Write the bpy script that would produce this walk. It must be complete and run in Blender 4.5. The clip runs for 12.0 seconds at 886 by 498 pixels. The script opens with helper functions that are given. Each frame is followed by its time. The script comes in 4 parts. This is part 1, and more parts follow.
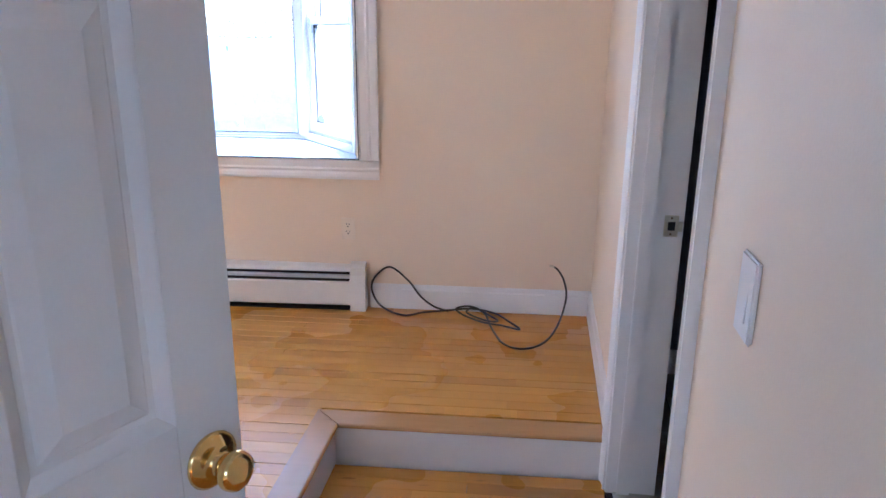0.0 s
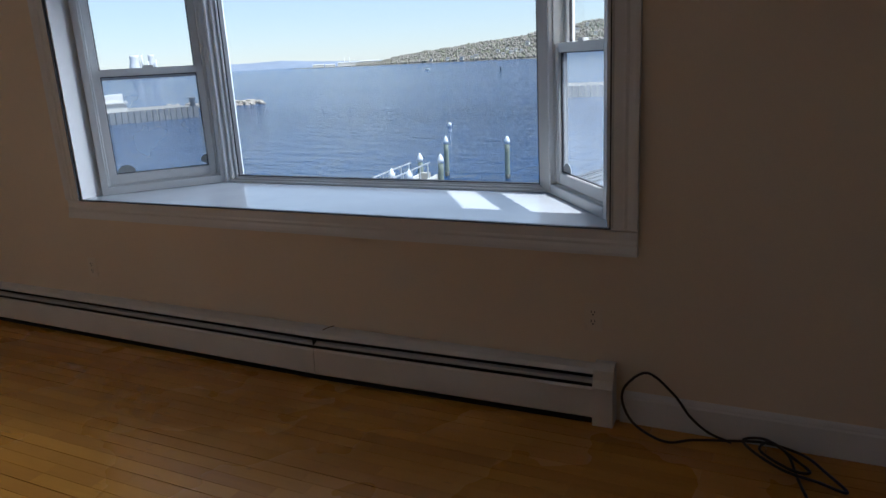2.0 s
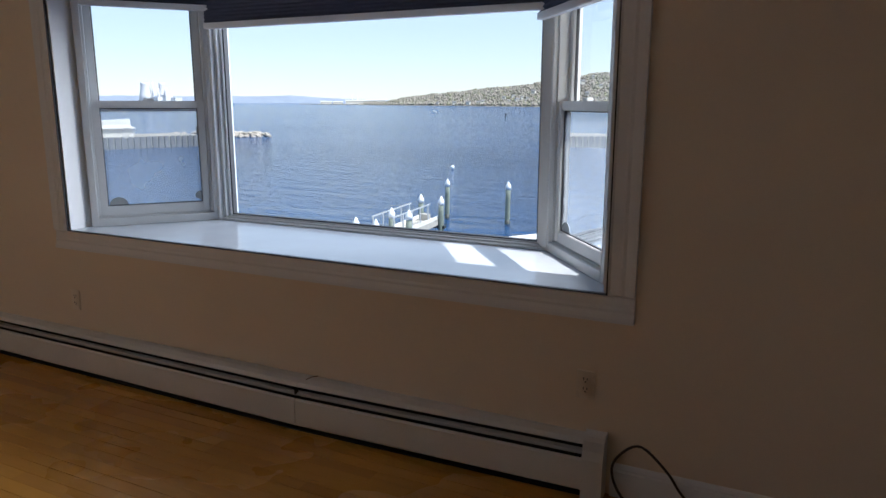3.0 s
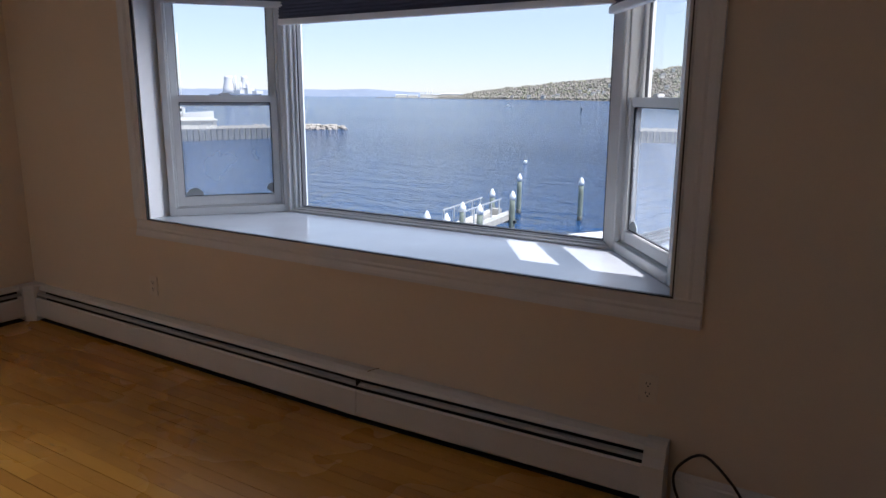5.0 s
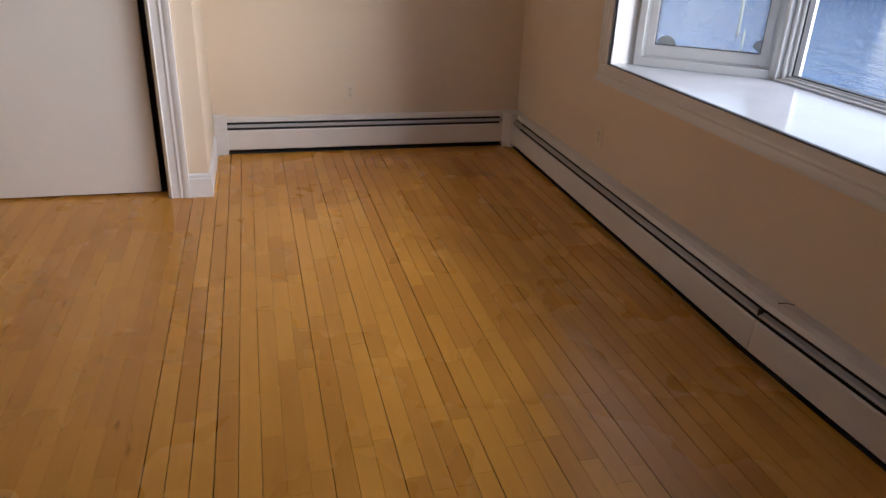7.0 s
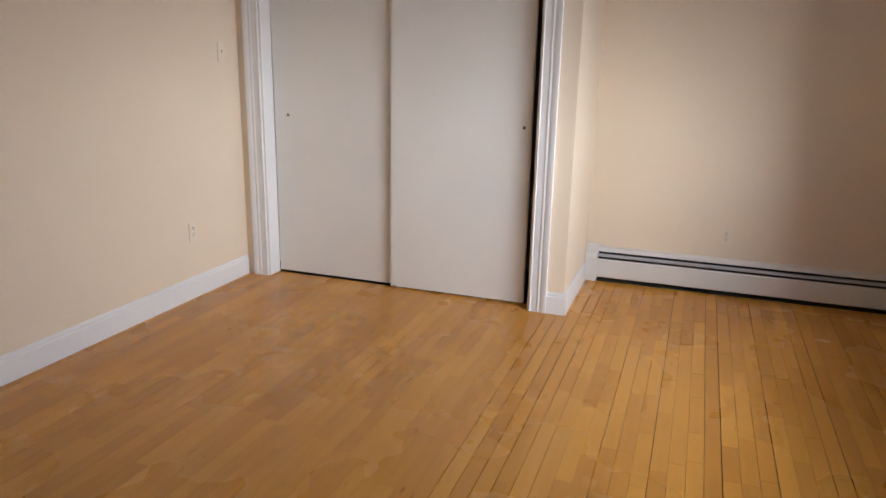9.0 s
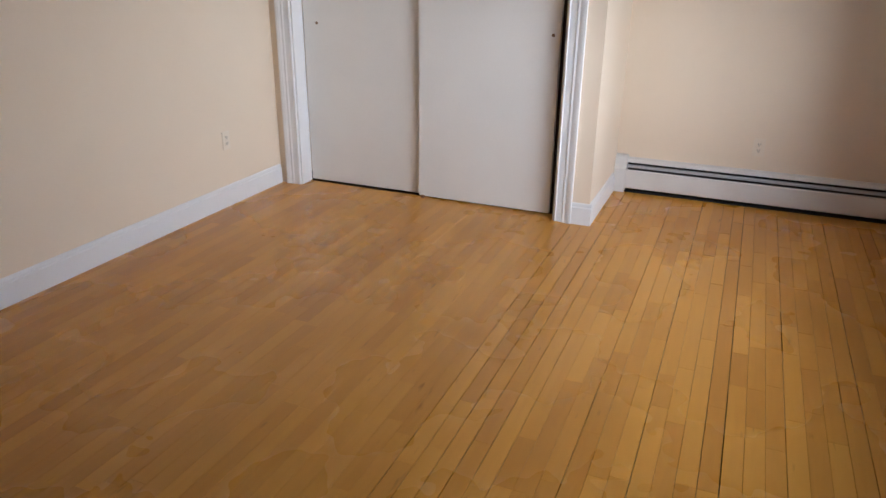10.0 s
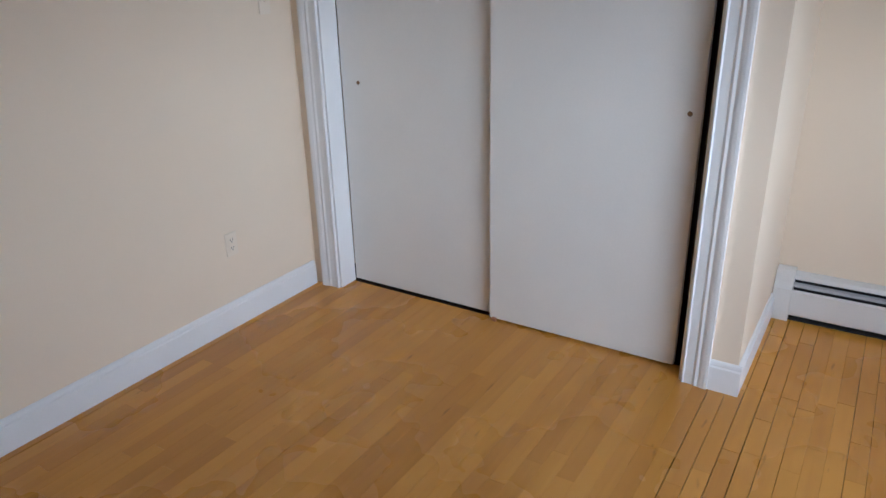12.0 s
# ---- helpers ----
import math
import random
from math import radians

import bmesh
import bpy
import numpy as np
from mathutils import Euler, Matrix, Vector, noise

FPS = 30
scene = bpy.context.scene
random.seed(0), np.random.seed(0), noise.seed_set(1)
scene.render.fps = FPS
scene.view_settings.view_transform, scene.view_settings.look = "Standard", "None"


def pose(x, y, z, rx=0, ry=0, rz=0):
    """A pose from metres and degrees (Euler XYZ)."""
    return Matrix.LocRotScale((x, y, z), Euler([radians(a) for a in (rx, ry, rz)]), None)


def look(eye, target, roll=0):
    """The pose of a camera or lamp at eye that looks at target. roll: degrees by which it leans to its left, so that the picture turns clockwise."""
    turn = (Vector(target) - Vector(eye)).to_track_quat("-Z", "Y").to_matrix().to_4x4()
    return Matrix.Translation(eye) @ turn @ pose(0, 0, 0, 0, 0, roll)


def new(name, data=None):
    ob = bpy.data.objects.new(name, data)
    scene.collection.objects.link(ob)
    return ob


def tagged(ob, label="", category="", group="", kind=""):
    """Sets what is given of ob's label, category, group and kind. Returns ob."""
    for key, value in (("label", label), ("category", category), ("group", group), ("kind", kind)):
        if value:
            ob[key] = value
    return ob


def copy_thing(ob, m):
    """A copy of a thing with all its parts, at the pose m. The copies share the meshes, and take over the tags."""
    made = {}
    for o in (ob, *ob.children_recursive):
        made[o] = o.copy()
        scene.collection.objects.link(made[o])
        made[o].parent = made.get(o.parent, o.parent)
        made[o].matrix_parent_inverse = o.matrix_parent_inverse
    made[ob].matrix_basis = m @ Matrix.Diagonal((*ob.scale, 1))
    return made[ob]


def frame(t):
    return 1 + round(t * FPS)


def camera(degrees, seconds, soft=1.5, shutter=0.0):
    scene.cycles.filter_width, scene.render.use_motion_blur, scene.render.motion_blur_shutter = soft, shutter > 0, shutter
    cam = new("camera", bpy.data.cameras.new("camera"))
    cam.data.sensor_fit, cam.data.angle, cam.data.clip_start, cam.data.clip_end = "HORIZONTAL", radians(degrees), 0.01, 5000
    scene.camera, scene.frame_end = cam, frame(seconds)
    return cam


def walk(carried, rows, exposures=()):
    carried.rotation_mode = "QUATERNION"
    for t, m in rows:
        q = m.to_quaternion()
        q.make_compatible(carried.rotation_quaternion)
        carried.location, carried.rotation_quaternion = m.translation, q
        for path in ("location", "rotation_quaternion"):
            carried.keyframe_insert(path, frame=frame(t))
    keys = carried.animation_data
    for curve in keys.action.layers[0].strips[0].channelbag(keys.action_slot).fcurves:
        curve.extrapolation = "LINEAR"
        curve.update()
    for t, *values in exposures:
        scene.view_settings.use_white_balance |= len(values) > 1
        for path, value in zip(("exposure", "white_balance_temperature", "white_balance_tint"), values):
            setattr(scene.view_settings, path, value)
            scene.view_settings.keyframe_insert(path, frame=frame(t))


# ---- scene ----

# ---------------------------------------------------------------- camera
cam = camera(63.7, 12.0)
PATH = [
    (0, (1.453, 1.307, 1.398), (1.286, 3.215, 0.824), 0.55),
    (0.5, (1.474, 1.662, 1.407), (1.042, 3.547, 0.894), -1.60),
    (1, (1.407, 1.879, 1.456), (0.950, 3.769, 0.987), -1.50),
    (1.5, (1.385, 2.152, 1.405), (0.864, 4.035, 0.979), -1.13),
    (2, (1.320, 2.210, 1.450), (0.452, 3.937, 0.934), -3.15),
    (2.5, (1.267, 2.260, 1.473), (0.406, 3.989, 0.953), -2.29),
    (3, (1.297, 2.301, 1.485), (0.427, 4.056, 1.081), 0.07),
    (3.2, (1.303, 2.306, 1.493), (0.434, 4.067, 1.112), 0.55),
    (4.8, (1.331, 2.320, 1.496), (0.349, 4.019, 1.113), 0.61),
    (5, (1.322, 2.329, 1.493), (0.281, 3.984, 1.072), 0.25),
    (5.5, (1.297, 2.432, 1.483), (0.018, 3.863, 0.923), -0.19),
    (6, (1.274, 2.552, 1.470), (-0.202, 3.700, 0.761), 1.02),
    (6.5, (1.285, 2.831, 1.415), (-0.382, 3.634, 0.657), 1.53),
    (7, (1.234, 3.028, 1.418), (-0.524, 3.506, 0.595), 2.39),
    (7.5, (1.121, 3.227, 1.404), (-0.668, 3.336, 0.517), 2.84),
    (7.7, (1.074, 3.292, 1.377), (-0.725, 3.237, 0.505), 2.63),
    (9.3, (1.387, 3.424, 1.494), (-0.407, 2.719, 0.961), 0.66),
    (9.5, (1.391, 3.447, 1.499), (-0.376, 2.744, 0.879), 0.41),
    (10, (1.393, 3.501, 1.494), (-0.317, 2.789, 0.739), 0.64),
    (10.5, (1.080, 3.432, 1.493), (-0.567, 2.611, 0.710), -0.68),
    (11, (0.755, 3.351, 1.517), (-0.781, 2.341, 0.730), -3.10),
    (11.5, (0.442, 3.186, 1.584), (-1.075, 2.106, 0.854), -3.51),
    (12, (-0.041, 3.076, 1.656), (-1.600, 2.079, 0.897), -1.35),
]
EXPOSURES = [
    (0.0, 4.62, 4850, 13), (0.4, 4.25, 4900, 13), (0.8, 3.3, 5100, 13), (1.2, 2.3, 5500, 10), (1.5, 1.6, 5700, 9), (2.0, 1.4, 5600, 10), (2.5, 1.55, 5800, 11), (3.2, 1.65, 5900, 12),
    (5.0, 1.55, 5900, 17), (5.5, 1.45, 5900, 19), (6.0, 1.6, 6150, 20), (6.5, 1.9, 6200, 19), (7.0, 2.32, 6450, 18), (7.5, 2.7, 6800, 17), (9.3, 2.65, 6050, 13), (10.5, 2.58, 5700, 12), (12.0, 2.4, 5300, 9),
]
walk(cam, [(t, look(eye, target, roll)) for t, eye, target, roll in PATH], EXPOSURES)

# ---------------------------------------------------------------- world and sun
SUN_EL, SUN_AZ = 58.5, 88.0
world = bpy.data.worlds.new("sky")
scene.world = world
world.use_nodes = True
wn = world.node_tree
sky = wn.nodes.new("ShaderNodeTexSky")
sky.sky_type = "NISHITA"
sky.sun_disc = False
sky.sun_elevation, sky.sun_rotation = radians(SUN_EL), radians(SUN_AZ)
sky.dust_density, sky.air_density, sky.ozone_density = 0.08, 1.0, 2.2
background = wn.nodes["Background"]
background.inputs["Strength"].default_value = 0.06
haze_mix = wn.nodes.new("ShaderNodeMix")            # thin even haze over the whole sky
haze_mix.data_type = "RGBA"
haze_mix.inputs[0].default_value = 0.55
haze_mix.inputs[7].default_value = (4.3, 4.7, 5.1, 1)
wn.links.new(sky.outputs[0], haze_mix.inputs[6])
wn.links.new(haze_mix.outputs[2], background.inputs["Color"])

sun = new("sun", bpy.data.lights.new("sun", "SUN"))
sun.data.energy, sun.data.angle, sun.data.color = 2.4, radians(0.53), (1.0, 0.95, 0.87)
toward = Vector((math.sin(radians(SUN_AZ)) * math.cos(radians(SUN_EL)),
                 math.cos(radians(SUN_AZ)) * math.cos(radians(SUN_EL)), math.sin(radians(SUN_EL))))
sun.matrix_world = look(toward * 30, (0, 0, 0))


# added fill lamp, out of view on the sunny side, brightens the room through the bay
fill_lamp = new("window_fill_lamp", bpy.data.lights.new("window_fill_lamp", "AREA"))
fill_lamp.data.shape, fill_lamp.data.size, fill_lamp.data.size_y = "RECTANGLE", 16.0, 14.0
fill_lamp.data.energy, fill_lamp.data.color = 2250.0, (0.95, 0.98, 1.0)
fill_lamp.matrix_world = look((6.9, 18.0, 6.5), (-0.5, 5.2, 1.4))


# ---------------------------------------------------------------- materials
def shader(name, base, rough=0.5, metal=0.0, tone=0.06, scale=6.0, fine=90.0, bump=0.08, gloss_var=0.08, spec=0.5, coat=0.0):
    """A surface with colour drift at two scales, uneven gloss and fine relief."""
    m = bpy.data.materials.new(name)
    m.use_nodes = True
    n, l = m.node_tree.nodes, m.node_tree.links
    p = n["Principled BSDF"]
    geo = n.new("ShaderNodeNewGeometry")
    big, small = n.new("ShaderNodeTexNoise"), n.new("ShaderNodeTexNoise")
    big.inputs["Scale"].default_value, small.inputs["Scale"].default_value = scale, fine
    big.inputs["Detail"].default_value, small.inputs["Detail"].default_value = 4, 3
    for tex in (big, small):
        l.new(geo.outputs["Position"], tex.inputs["Vector"])
    mix = n.new("ShaderNodeMix")
    mix.data_type = "FLOAT"
    mix.inputs[0].default_value = 0.35
    l.new(big.outputs["Fac"], mix.inputs[2])
    l.new(small.outputs["Fac"], mix.inputs[3])
    ramp = n.new("ShaderNodeMapRange")
    ramp.inputs["From Min"].default_value, ramp.inputs["From Max"].default_value = 0.3, 0.7
    ramp.inputs["To Min"].default_value, ramp.inputs["To Max"].default_value = 1 - tone, 1 + tone
    l.new(mix.outputs[0], ramp.inputs["Value"])
    col = n.new("ShaderNodeMix")
    col.data_type, col.blend_type = "RGBA", "MULTIPLY"
    col.inputs[0].default_value = 1
    col.inputs[6].default_value = (*base, 1)
    l.new(ramp.outputs[0], col.inputs[7])
    l.new(col.outputs[2], p.inputs["Base Color"])
    rr = n.new("ShaderNodeMapRange")
    rr.inputs["To Min"].default_value, rr.inputs["To Max"].default_value = max(0.02, rough - gloss_var), min(1, rough + gloss_var)
    l.new(big.outputs["Fac"], rr.inputs["Value"])
    l.new(rr.outputs[0], p.inputs["Roughness"])
    p.inputs["Metallic"].default_value = metal
    p.inputs["Specular IOR Level"].default_value = spec
    p.inputs["Coat Weight"].default_value = coat
    if bump:
        b = n.new("ShaderNodeBump")
        b.inputs["Strength"].default_value, b.inputs["Distance"].default_value = bump, 0.004
        l.new(small.outputs["Fac"], b.inputs["Height"])
        l.new(b.outputs[0], p.inputs["Normal"])
    return m


def wood_shader(name, light, dark, rough=0.22, tone=0.38):
    """Varnished strip flooring: each board has its own tone, with grain along x."""
    m = bpy.data.materials.new(name)
    m.use_nodes = True
    n, l = m.node_tree.nodes, m.node_tree.links
    p = n["Principled BSDF"]
    geo, info = n.new("ShaderNodeNewGeometry"), n.new("ShaderNodeObjectInfo")
    add = n.new("ShaderNodeMath")
    add.operation = "ADD"
    l.new(info.outputs["Random"], add.inputs[0])
    l.new(geo.outputs["Random Per Island"], add.inputs[1])
    fract = n.new("ShaderNodeMath")
    fract.operation = "FRACT"
    l.new(add.outputs[0], fract.inputs[0])
    shift = n.new("ShaderNodeCombineXYZ")
    times = n.new("ShaderNodeMath")
    times.operation = "MULTIPLY"
    times.inputs[1].default_value = 37.0
    l.new(fract.outputs[0], times.inputs[0])
    l.new(times.outputs[0], shift.inputs["Z"])
    moved = n.new("ShaderNodeVectorMath")
    moved.operation = "ADD"
    l.new(geo.outputs["Position"], moved.inputs[0])
    l.new(shift.outputs[0], moved.inputs[1])
    stretch = n.new("ShaderNodeVectorMath")
    stretch.operation = "MULTIPLY"
    stretch.inputs[1].default_value = (3.0, 34.0, 1.0)
    l.new(moved.outputs[0], stretch.inputs[0])
    grain = n.new("ShaderNodeTexNoise")
    grain.inputs["Scale"].default_value, grain.inputs["Detail"].default_value, grain.inputs["Distortion"].default_value = 1.0, 6, 0.6
    l.new(stretch.outputs[0], grain.inputs["Vector"])
    cloud = n.new("ShaderNodeTexNoise")
    cloud.inputs["Scale"].default_value, cloud.inputs["Detail"].default_value = 1.8, 3
    l.new(geo.outputs["Position"], cloud.inputs["Vector"])
    tone_mix = n.new("ShaderNodeMath")
    tone_mix.operation = "MULTIPLY_ADD"
    tone_mix.inputs[1].default_value = tone
    l.new(fract.outputs[0], tone_mix.inputs[0])
    half = n.new("ShaderNodeMath")
    half.operation = "MULTIPLY_ADD"
    half.inputs[1].default_value, half.inputs[2].default_value = 0.30, -0.10
    l.new(grain.outputs["Fac"], half.inputs[0])
    l.new(half.outputs[0], tone_mix.inputs[2])
    cl = n.new("ShaderNodeMath")
    cl.operation = "MULTIPLY_ADD"
    cl.inputs[1].default_value = 0.14
    l.new(cloud.outputs["Fac"], cl.inputs[0])
    l.new(tone_mix.outputs[0], cl.inputs[2])
    ramp = n.new("ShaderNodeValToRGB")
    ramp.color_ramp.elements[0].position, ramp.color_ramp.elements[0].color = 0.15, (*light, 1)
    ramp.color_ramp.elements[1].position, ramp.color_ramp.elements[1].color = 1.0, (*dark, 1)
    l.new(cl.outputs[0], ramp.inputs[0])
    # scattered small dark knots and mineral streaks
    streak = n.new("ShaderNodeTexNoise")
    streak.inputs["Scale"].default_value = 1.0
    st = n.new("ShaderNodeVectorMath")
    st.operation = "MULTIPLY"
    st.inputs[1].default_value = (6.0, 28.0, 1.0)
    l.new(moved.outputs[0], st.inputs[0])
    l.new(st.outputs[0], streak.inputs["Vector"])
    sr = n.new("ShaderNodeMapRange")
    sr.inputs["From Min"].default_value, sr.inputs["From Max"].default_value = 0.70, 0.80
    sr.inputs["To Min"].default_value, sr.inputs["To Max"].default_value = 0.0, 0.55
    l.new(streak.outputs["Fac"], sr.inputs["Value"])
    dk = n.new("ShaderNodeMix")
    dk.data_type = "RGBA"
    dk.inputs[7].default_value = (dark[0] * 0.45, dark[1] * 0.4, dark[2] * 0.4, 1)
    l.new(sr.outputs[0], dk.inputs[0])
    l.new(ramp.outputs[0], dk.inputs[6])
    l.new(dk.outputs[2], p.inputs["Base Color"])
    rr = n.new("ShaderNodeMapRange")
    rr.inputs["To Min"].default_value, rr.inputs["To Max"].default_value = rough + 0.02, rough + 0.09
    l.new(cloud.outputs["Fac"], rr.inputs["Value"])
    l.new(rr.outputs[0], p.inputs["Roughness"])
    b = n.new("ShaderNodeBump")
    b.inputs["Strength"].default_value, b.inputs["Distance"].default_value = 0.12, 0.002
    l.new(grain.outputs["Fac"], b.inputs["Height"])
    l.new(b.outputs[0], p.inputs["Normal"])
    return m


def glass_shader(name, haze=0.0):
    """Thin window glass; haze is the share of fogged, dusty film on it."""
    m = bpy.data.materials.new(name)
    m.use_nodes = True
    n, l = m.node_tree.nodes, m.node_tree.links
    n.remove(n["Principled BSDF"])
    out = n["Material Output"]
    clear, gloss, fres = n.new("ShaderNodeBsdfTransparent"), n.new("ShaderNodeBsdfGlossy"), n.new("ShaderNodeFresnel")
    clear.inputs[0].default_value = (0.93, 0.96, 0.96, 1)
    gloss.inputs["Roughness"].default_value = 0.01
    fres.inputs[0].default_value = 1.25
    mix = n.new("ShaderNodeMixShader")
    l.new(fres.outputs[0], mix.inputs[0])
    l.new(clear.outputs[0], mix.inputs[1])
    l.new(gloss.outputs[0], mix.inputs[2])
    last = mix
    if haze:
        film = n.new("ShaderNodeBsdfTranslucent")
        film.inputs[0].default_value = (0.50, 0.54, 0.57, 1)
        noise_tex, geo, rng = n.new("ShaderNodeTexNoise"), n.new("ShaderNodeNewGeometry"), n.new("ShaderNodeMapRange")
        noise_tex.inputs["Scale"].default_value, noise_tex.inputs["Detail"].default_value = 5.0, 5
        l.new(geo.outputs["Position"], noise_tex.inputs["Vector"])
        l.new(noise_tex.outputs["Fac"], rng.inputs["Value"])
        rng.inputs["To Min"].default_value, rng.inputs["To Max"].default_value = haze * 0.5, haze * 1.5
        last = n.new("ShaderNodeMixShader")
        l.new(rng.outputs[0], last.inputs[0])
        l.new(mix.outputs[0], last.inputs[1])
        l.new(film.outputs[0], last.inputs[2])
    l.new(last.outputs[0], out.inputs["Surface"])
    return m


WALL = shader("cream_wall_paint", (0.81, 0.68, 0.525), 0.55, tone=0.03, scale=2.0, fine=220, bump=0.10)
WHITE_WALL = shader("white_wall_paint", (0.80, 0.77, 0.74), 0.55, tone=0.03, scale=2.0, fine=220, bump=0.10)
TRIM = shader("white_trim_paint", (0.80, 0.79, 0.78), 0.46, tone=0.03, scale=5, fine=140, bump=0.05)
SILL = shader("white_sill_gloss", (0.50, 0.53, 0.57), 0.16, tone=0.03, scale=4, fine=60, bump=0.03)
DOOR = shader("white_door_paint", (0.80, 0.80, 0.80), 0.36, tone=0.025, scale=4, fine=160, bump=0.06)
SLAB = shader("closet_door_paint", (0.80, 0.775, 0.73), 0.45, tone=0.03, scale=2.5, fine=120, bump=0.05)
CEIL = shader("ceiling_paint", (0.82, 0.81, 0.78), 0.8, tone=0.02, scale=3, fine=200, bump=0.1)
VINYL = shader("window_vinyl", (0.68, 0.69, 0.69), 0.35, tone=0.04, scale=6, fine=120, bump=0.03)
GASKET = shader("black_gasket", (0.03, 0.03, 0.035), 0.6)
HEATER = shader("heater_enamel", (0.74, 0.72, 0.69), 0.38, tone=0.05, scale=5, fine=150, bump=0.04)
DAMPER = shader("heater_damper_grey", (0.44, 0.44, 0.45), 0.42, tone=0.08)
# near-black base paints the shade inside and beneath the heaters
HEATER_SHADE = shader("heater_shade_black", (0.02, 0.02, 0.022), 0.8)
FIN = shader("heater_fin_metal", (0.30, 0.30, 0.31), 0.45, metal=0.8, tone=0.2)
PLATE = shader("outlet_plastic", (0.81, 0.705, 0.57), 0.3, tone=0.02, bump=0.0)
SLOT = shader("outlet_slot_dark", (0.02, 0.018, 0.016), 0.7, bump=0.0)
BRASS = shader("polished_brass", (0.78, 0.54, 0.20), 0.12, metal=1.0, tone=0.06, gloss_var=0.04, bump=0.01)
STEEL = shader("strike_steel", (0.68, 0.63, 0.50), 0.30, metal=0.9, tone=0.1)
BRONZE = shader("bronze_pull", (0.22, 0.14, 0.08), 0.4, metal=0.8, tone=0.2)
COPPER = shader("copper_guide", (0.45, 0.22, 0.12), 0.5, metal=0.5, tone=0.2)
CABLE = shader("black_cable_rubber", (0.025, 0.02, 0.02), 0.45, tone=0.1)
NAVY = shader("navy_shade_fabric", (0.075, 0.085, 0.13), 0.85, tone=0.08, fine=300, bump=0.15)
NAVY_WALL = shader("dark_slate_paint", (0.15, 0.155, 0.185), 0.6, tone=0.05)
TILE = shader("beige_floor_tile", (0.38, 0.35, 0.29), 0.4, tone=0.12)
SUB = shader("dark_joint", (0.018, 0.009, 0.005), 0.95, tone=0.2)
# dark base puts the closet's inner shade into the wall colour
CLOSET_SHADE = shader("closet_shade_paint", (0.10, 0.09, 0.085), 0.9)
OAK = wood_shader("maple_strip_varnish", (0.66, 0.315, 0.050), (0.34, 0.118, 0.016))
NOSING = wood_shader("nosing_varnish", (0.55, 0.31, 0.12), (0.33, 0.16, 0.05), rough=0.2)
STAIN = shader("moisture_stain", (0.34, 0.37, 0.38), 0.6, tone=0.2)
GLASS = glass_shader("clear_window_glass")
FOGGED = glass_shader("fogged_window_glass", 0.32)
DUSTY = glass_shader("dusty_window_glass", 0.20)


# ---------------------------------------------------------------- building helpers
def add_box(bm, x0, x1, y0, y1, z0, z1, m=None):
    vs = [Vector((x, y, z)) for x in (x0, x1) for y in (y0, y1) for z in (z0, z1)]
    vs = [bm.verts.new(m @ v if m else v) for v in vs]
    for f in ((0, 1, 3, 2), (4, 6, 7, 5), (0, 4, 5, 1), (2, 3, 7, 6), (0, 2, 6, 4), (1, 5, 7, 3)):
        bm.faces.new([vs[i] for i in f])


def boxes(*specs, bevel=0.0, m=None):
    bm = bmesh.new()
    for s in specs:
        add_box(bm, *s, m=m)
    if bevel:
        bmesh.ops.bevel(bm, geom=bm.edges[:], offset=bevel, segments=2, affect="EDGES", clamp_overlap=True)
    return bm


def extrude(profile, length, m=None, bm=None):
    """A closed outline in (u, v), drawn out along s: local axes (u, s, v)."""
    bm = bm or bmesh.new()
    m = m or Matrix()
    a = [bm.verts.new(m @ Vector((u, 0, v))) for u, v in profile]
    b = [bm.verts.new(m @ Vector((u, length, v))) for u, v in profile]
    k = len(profile)
    for i in range(k):
        bm.faces.new((a[i], a[(i + 1) % k], b[(i + 1) % k], b[i]))
    bm.faces.new(a[::-1])
    bm.faces.new(b)
    bmesh.ops.recalc_face_normals(bm, faces=bm.faces[:])
    return bm


def tube(points, radius, sides=8, per=6, bm=None):
    """A smooth round cord through the points."""
    bm = bm or bmesh.new()
    pts = [Vector(p) for p in points]
    line = []
    for i in range(len(pts) - 1):
        p0, p1, p2, p3 = pts[max(i - 1, 0)], pts[i], pts[i + 1], pts[min(i + 2, len(pts) - 1)]
        for k in range(per):
            t = k / per
            line.append(0.5 * (2 * p1 + (p2 - p0) * t + (2 * p0 - 5 * p1 + 4 * p2 - p3) * t * t + (3 * p1 - p0 - 3 * p2 + p3) * t ** 3))
    line.append(pts[-1])
    rings, up = [], Vector((0, 0, 1))
    for i, p in enumerate(line):
        d = (line[min(i + 1, len(line) - 1)] - line[max(i - 1, 0)]).normalized()
        side = d.cross(up)
        side = side.normalized() if side.length > 1e-3 else Vector((1, 0, 0))
        over = side.cross(d)
        r = radius[i * (len(radius) - 1) // (len(line) - 1)] if isinstance(radius, (list, tuple)) else radius
        rings.append([bm.verts.new(p + r * (math.cos(a) * side + math.sin(a) * over)) for a in (2 * math.pi * k / sides for k in range(sides))])
    for a, b in zip(rings, rings[1:]):
        for k in range(sides):
            bm.faces.new((a[k], a[(k + 1) % sides], b[(k + 1) % sides], b[k]))
    bm.faces.new(rings[0][::-1])
    bm.faces.new(rings[-1])
    for f in bm.faces:
        f.smooth = True
    return bm


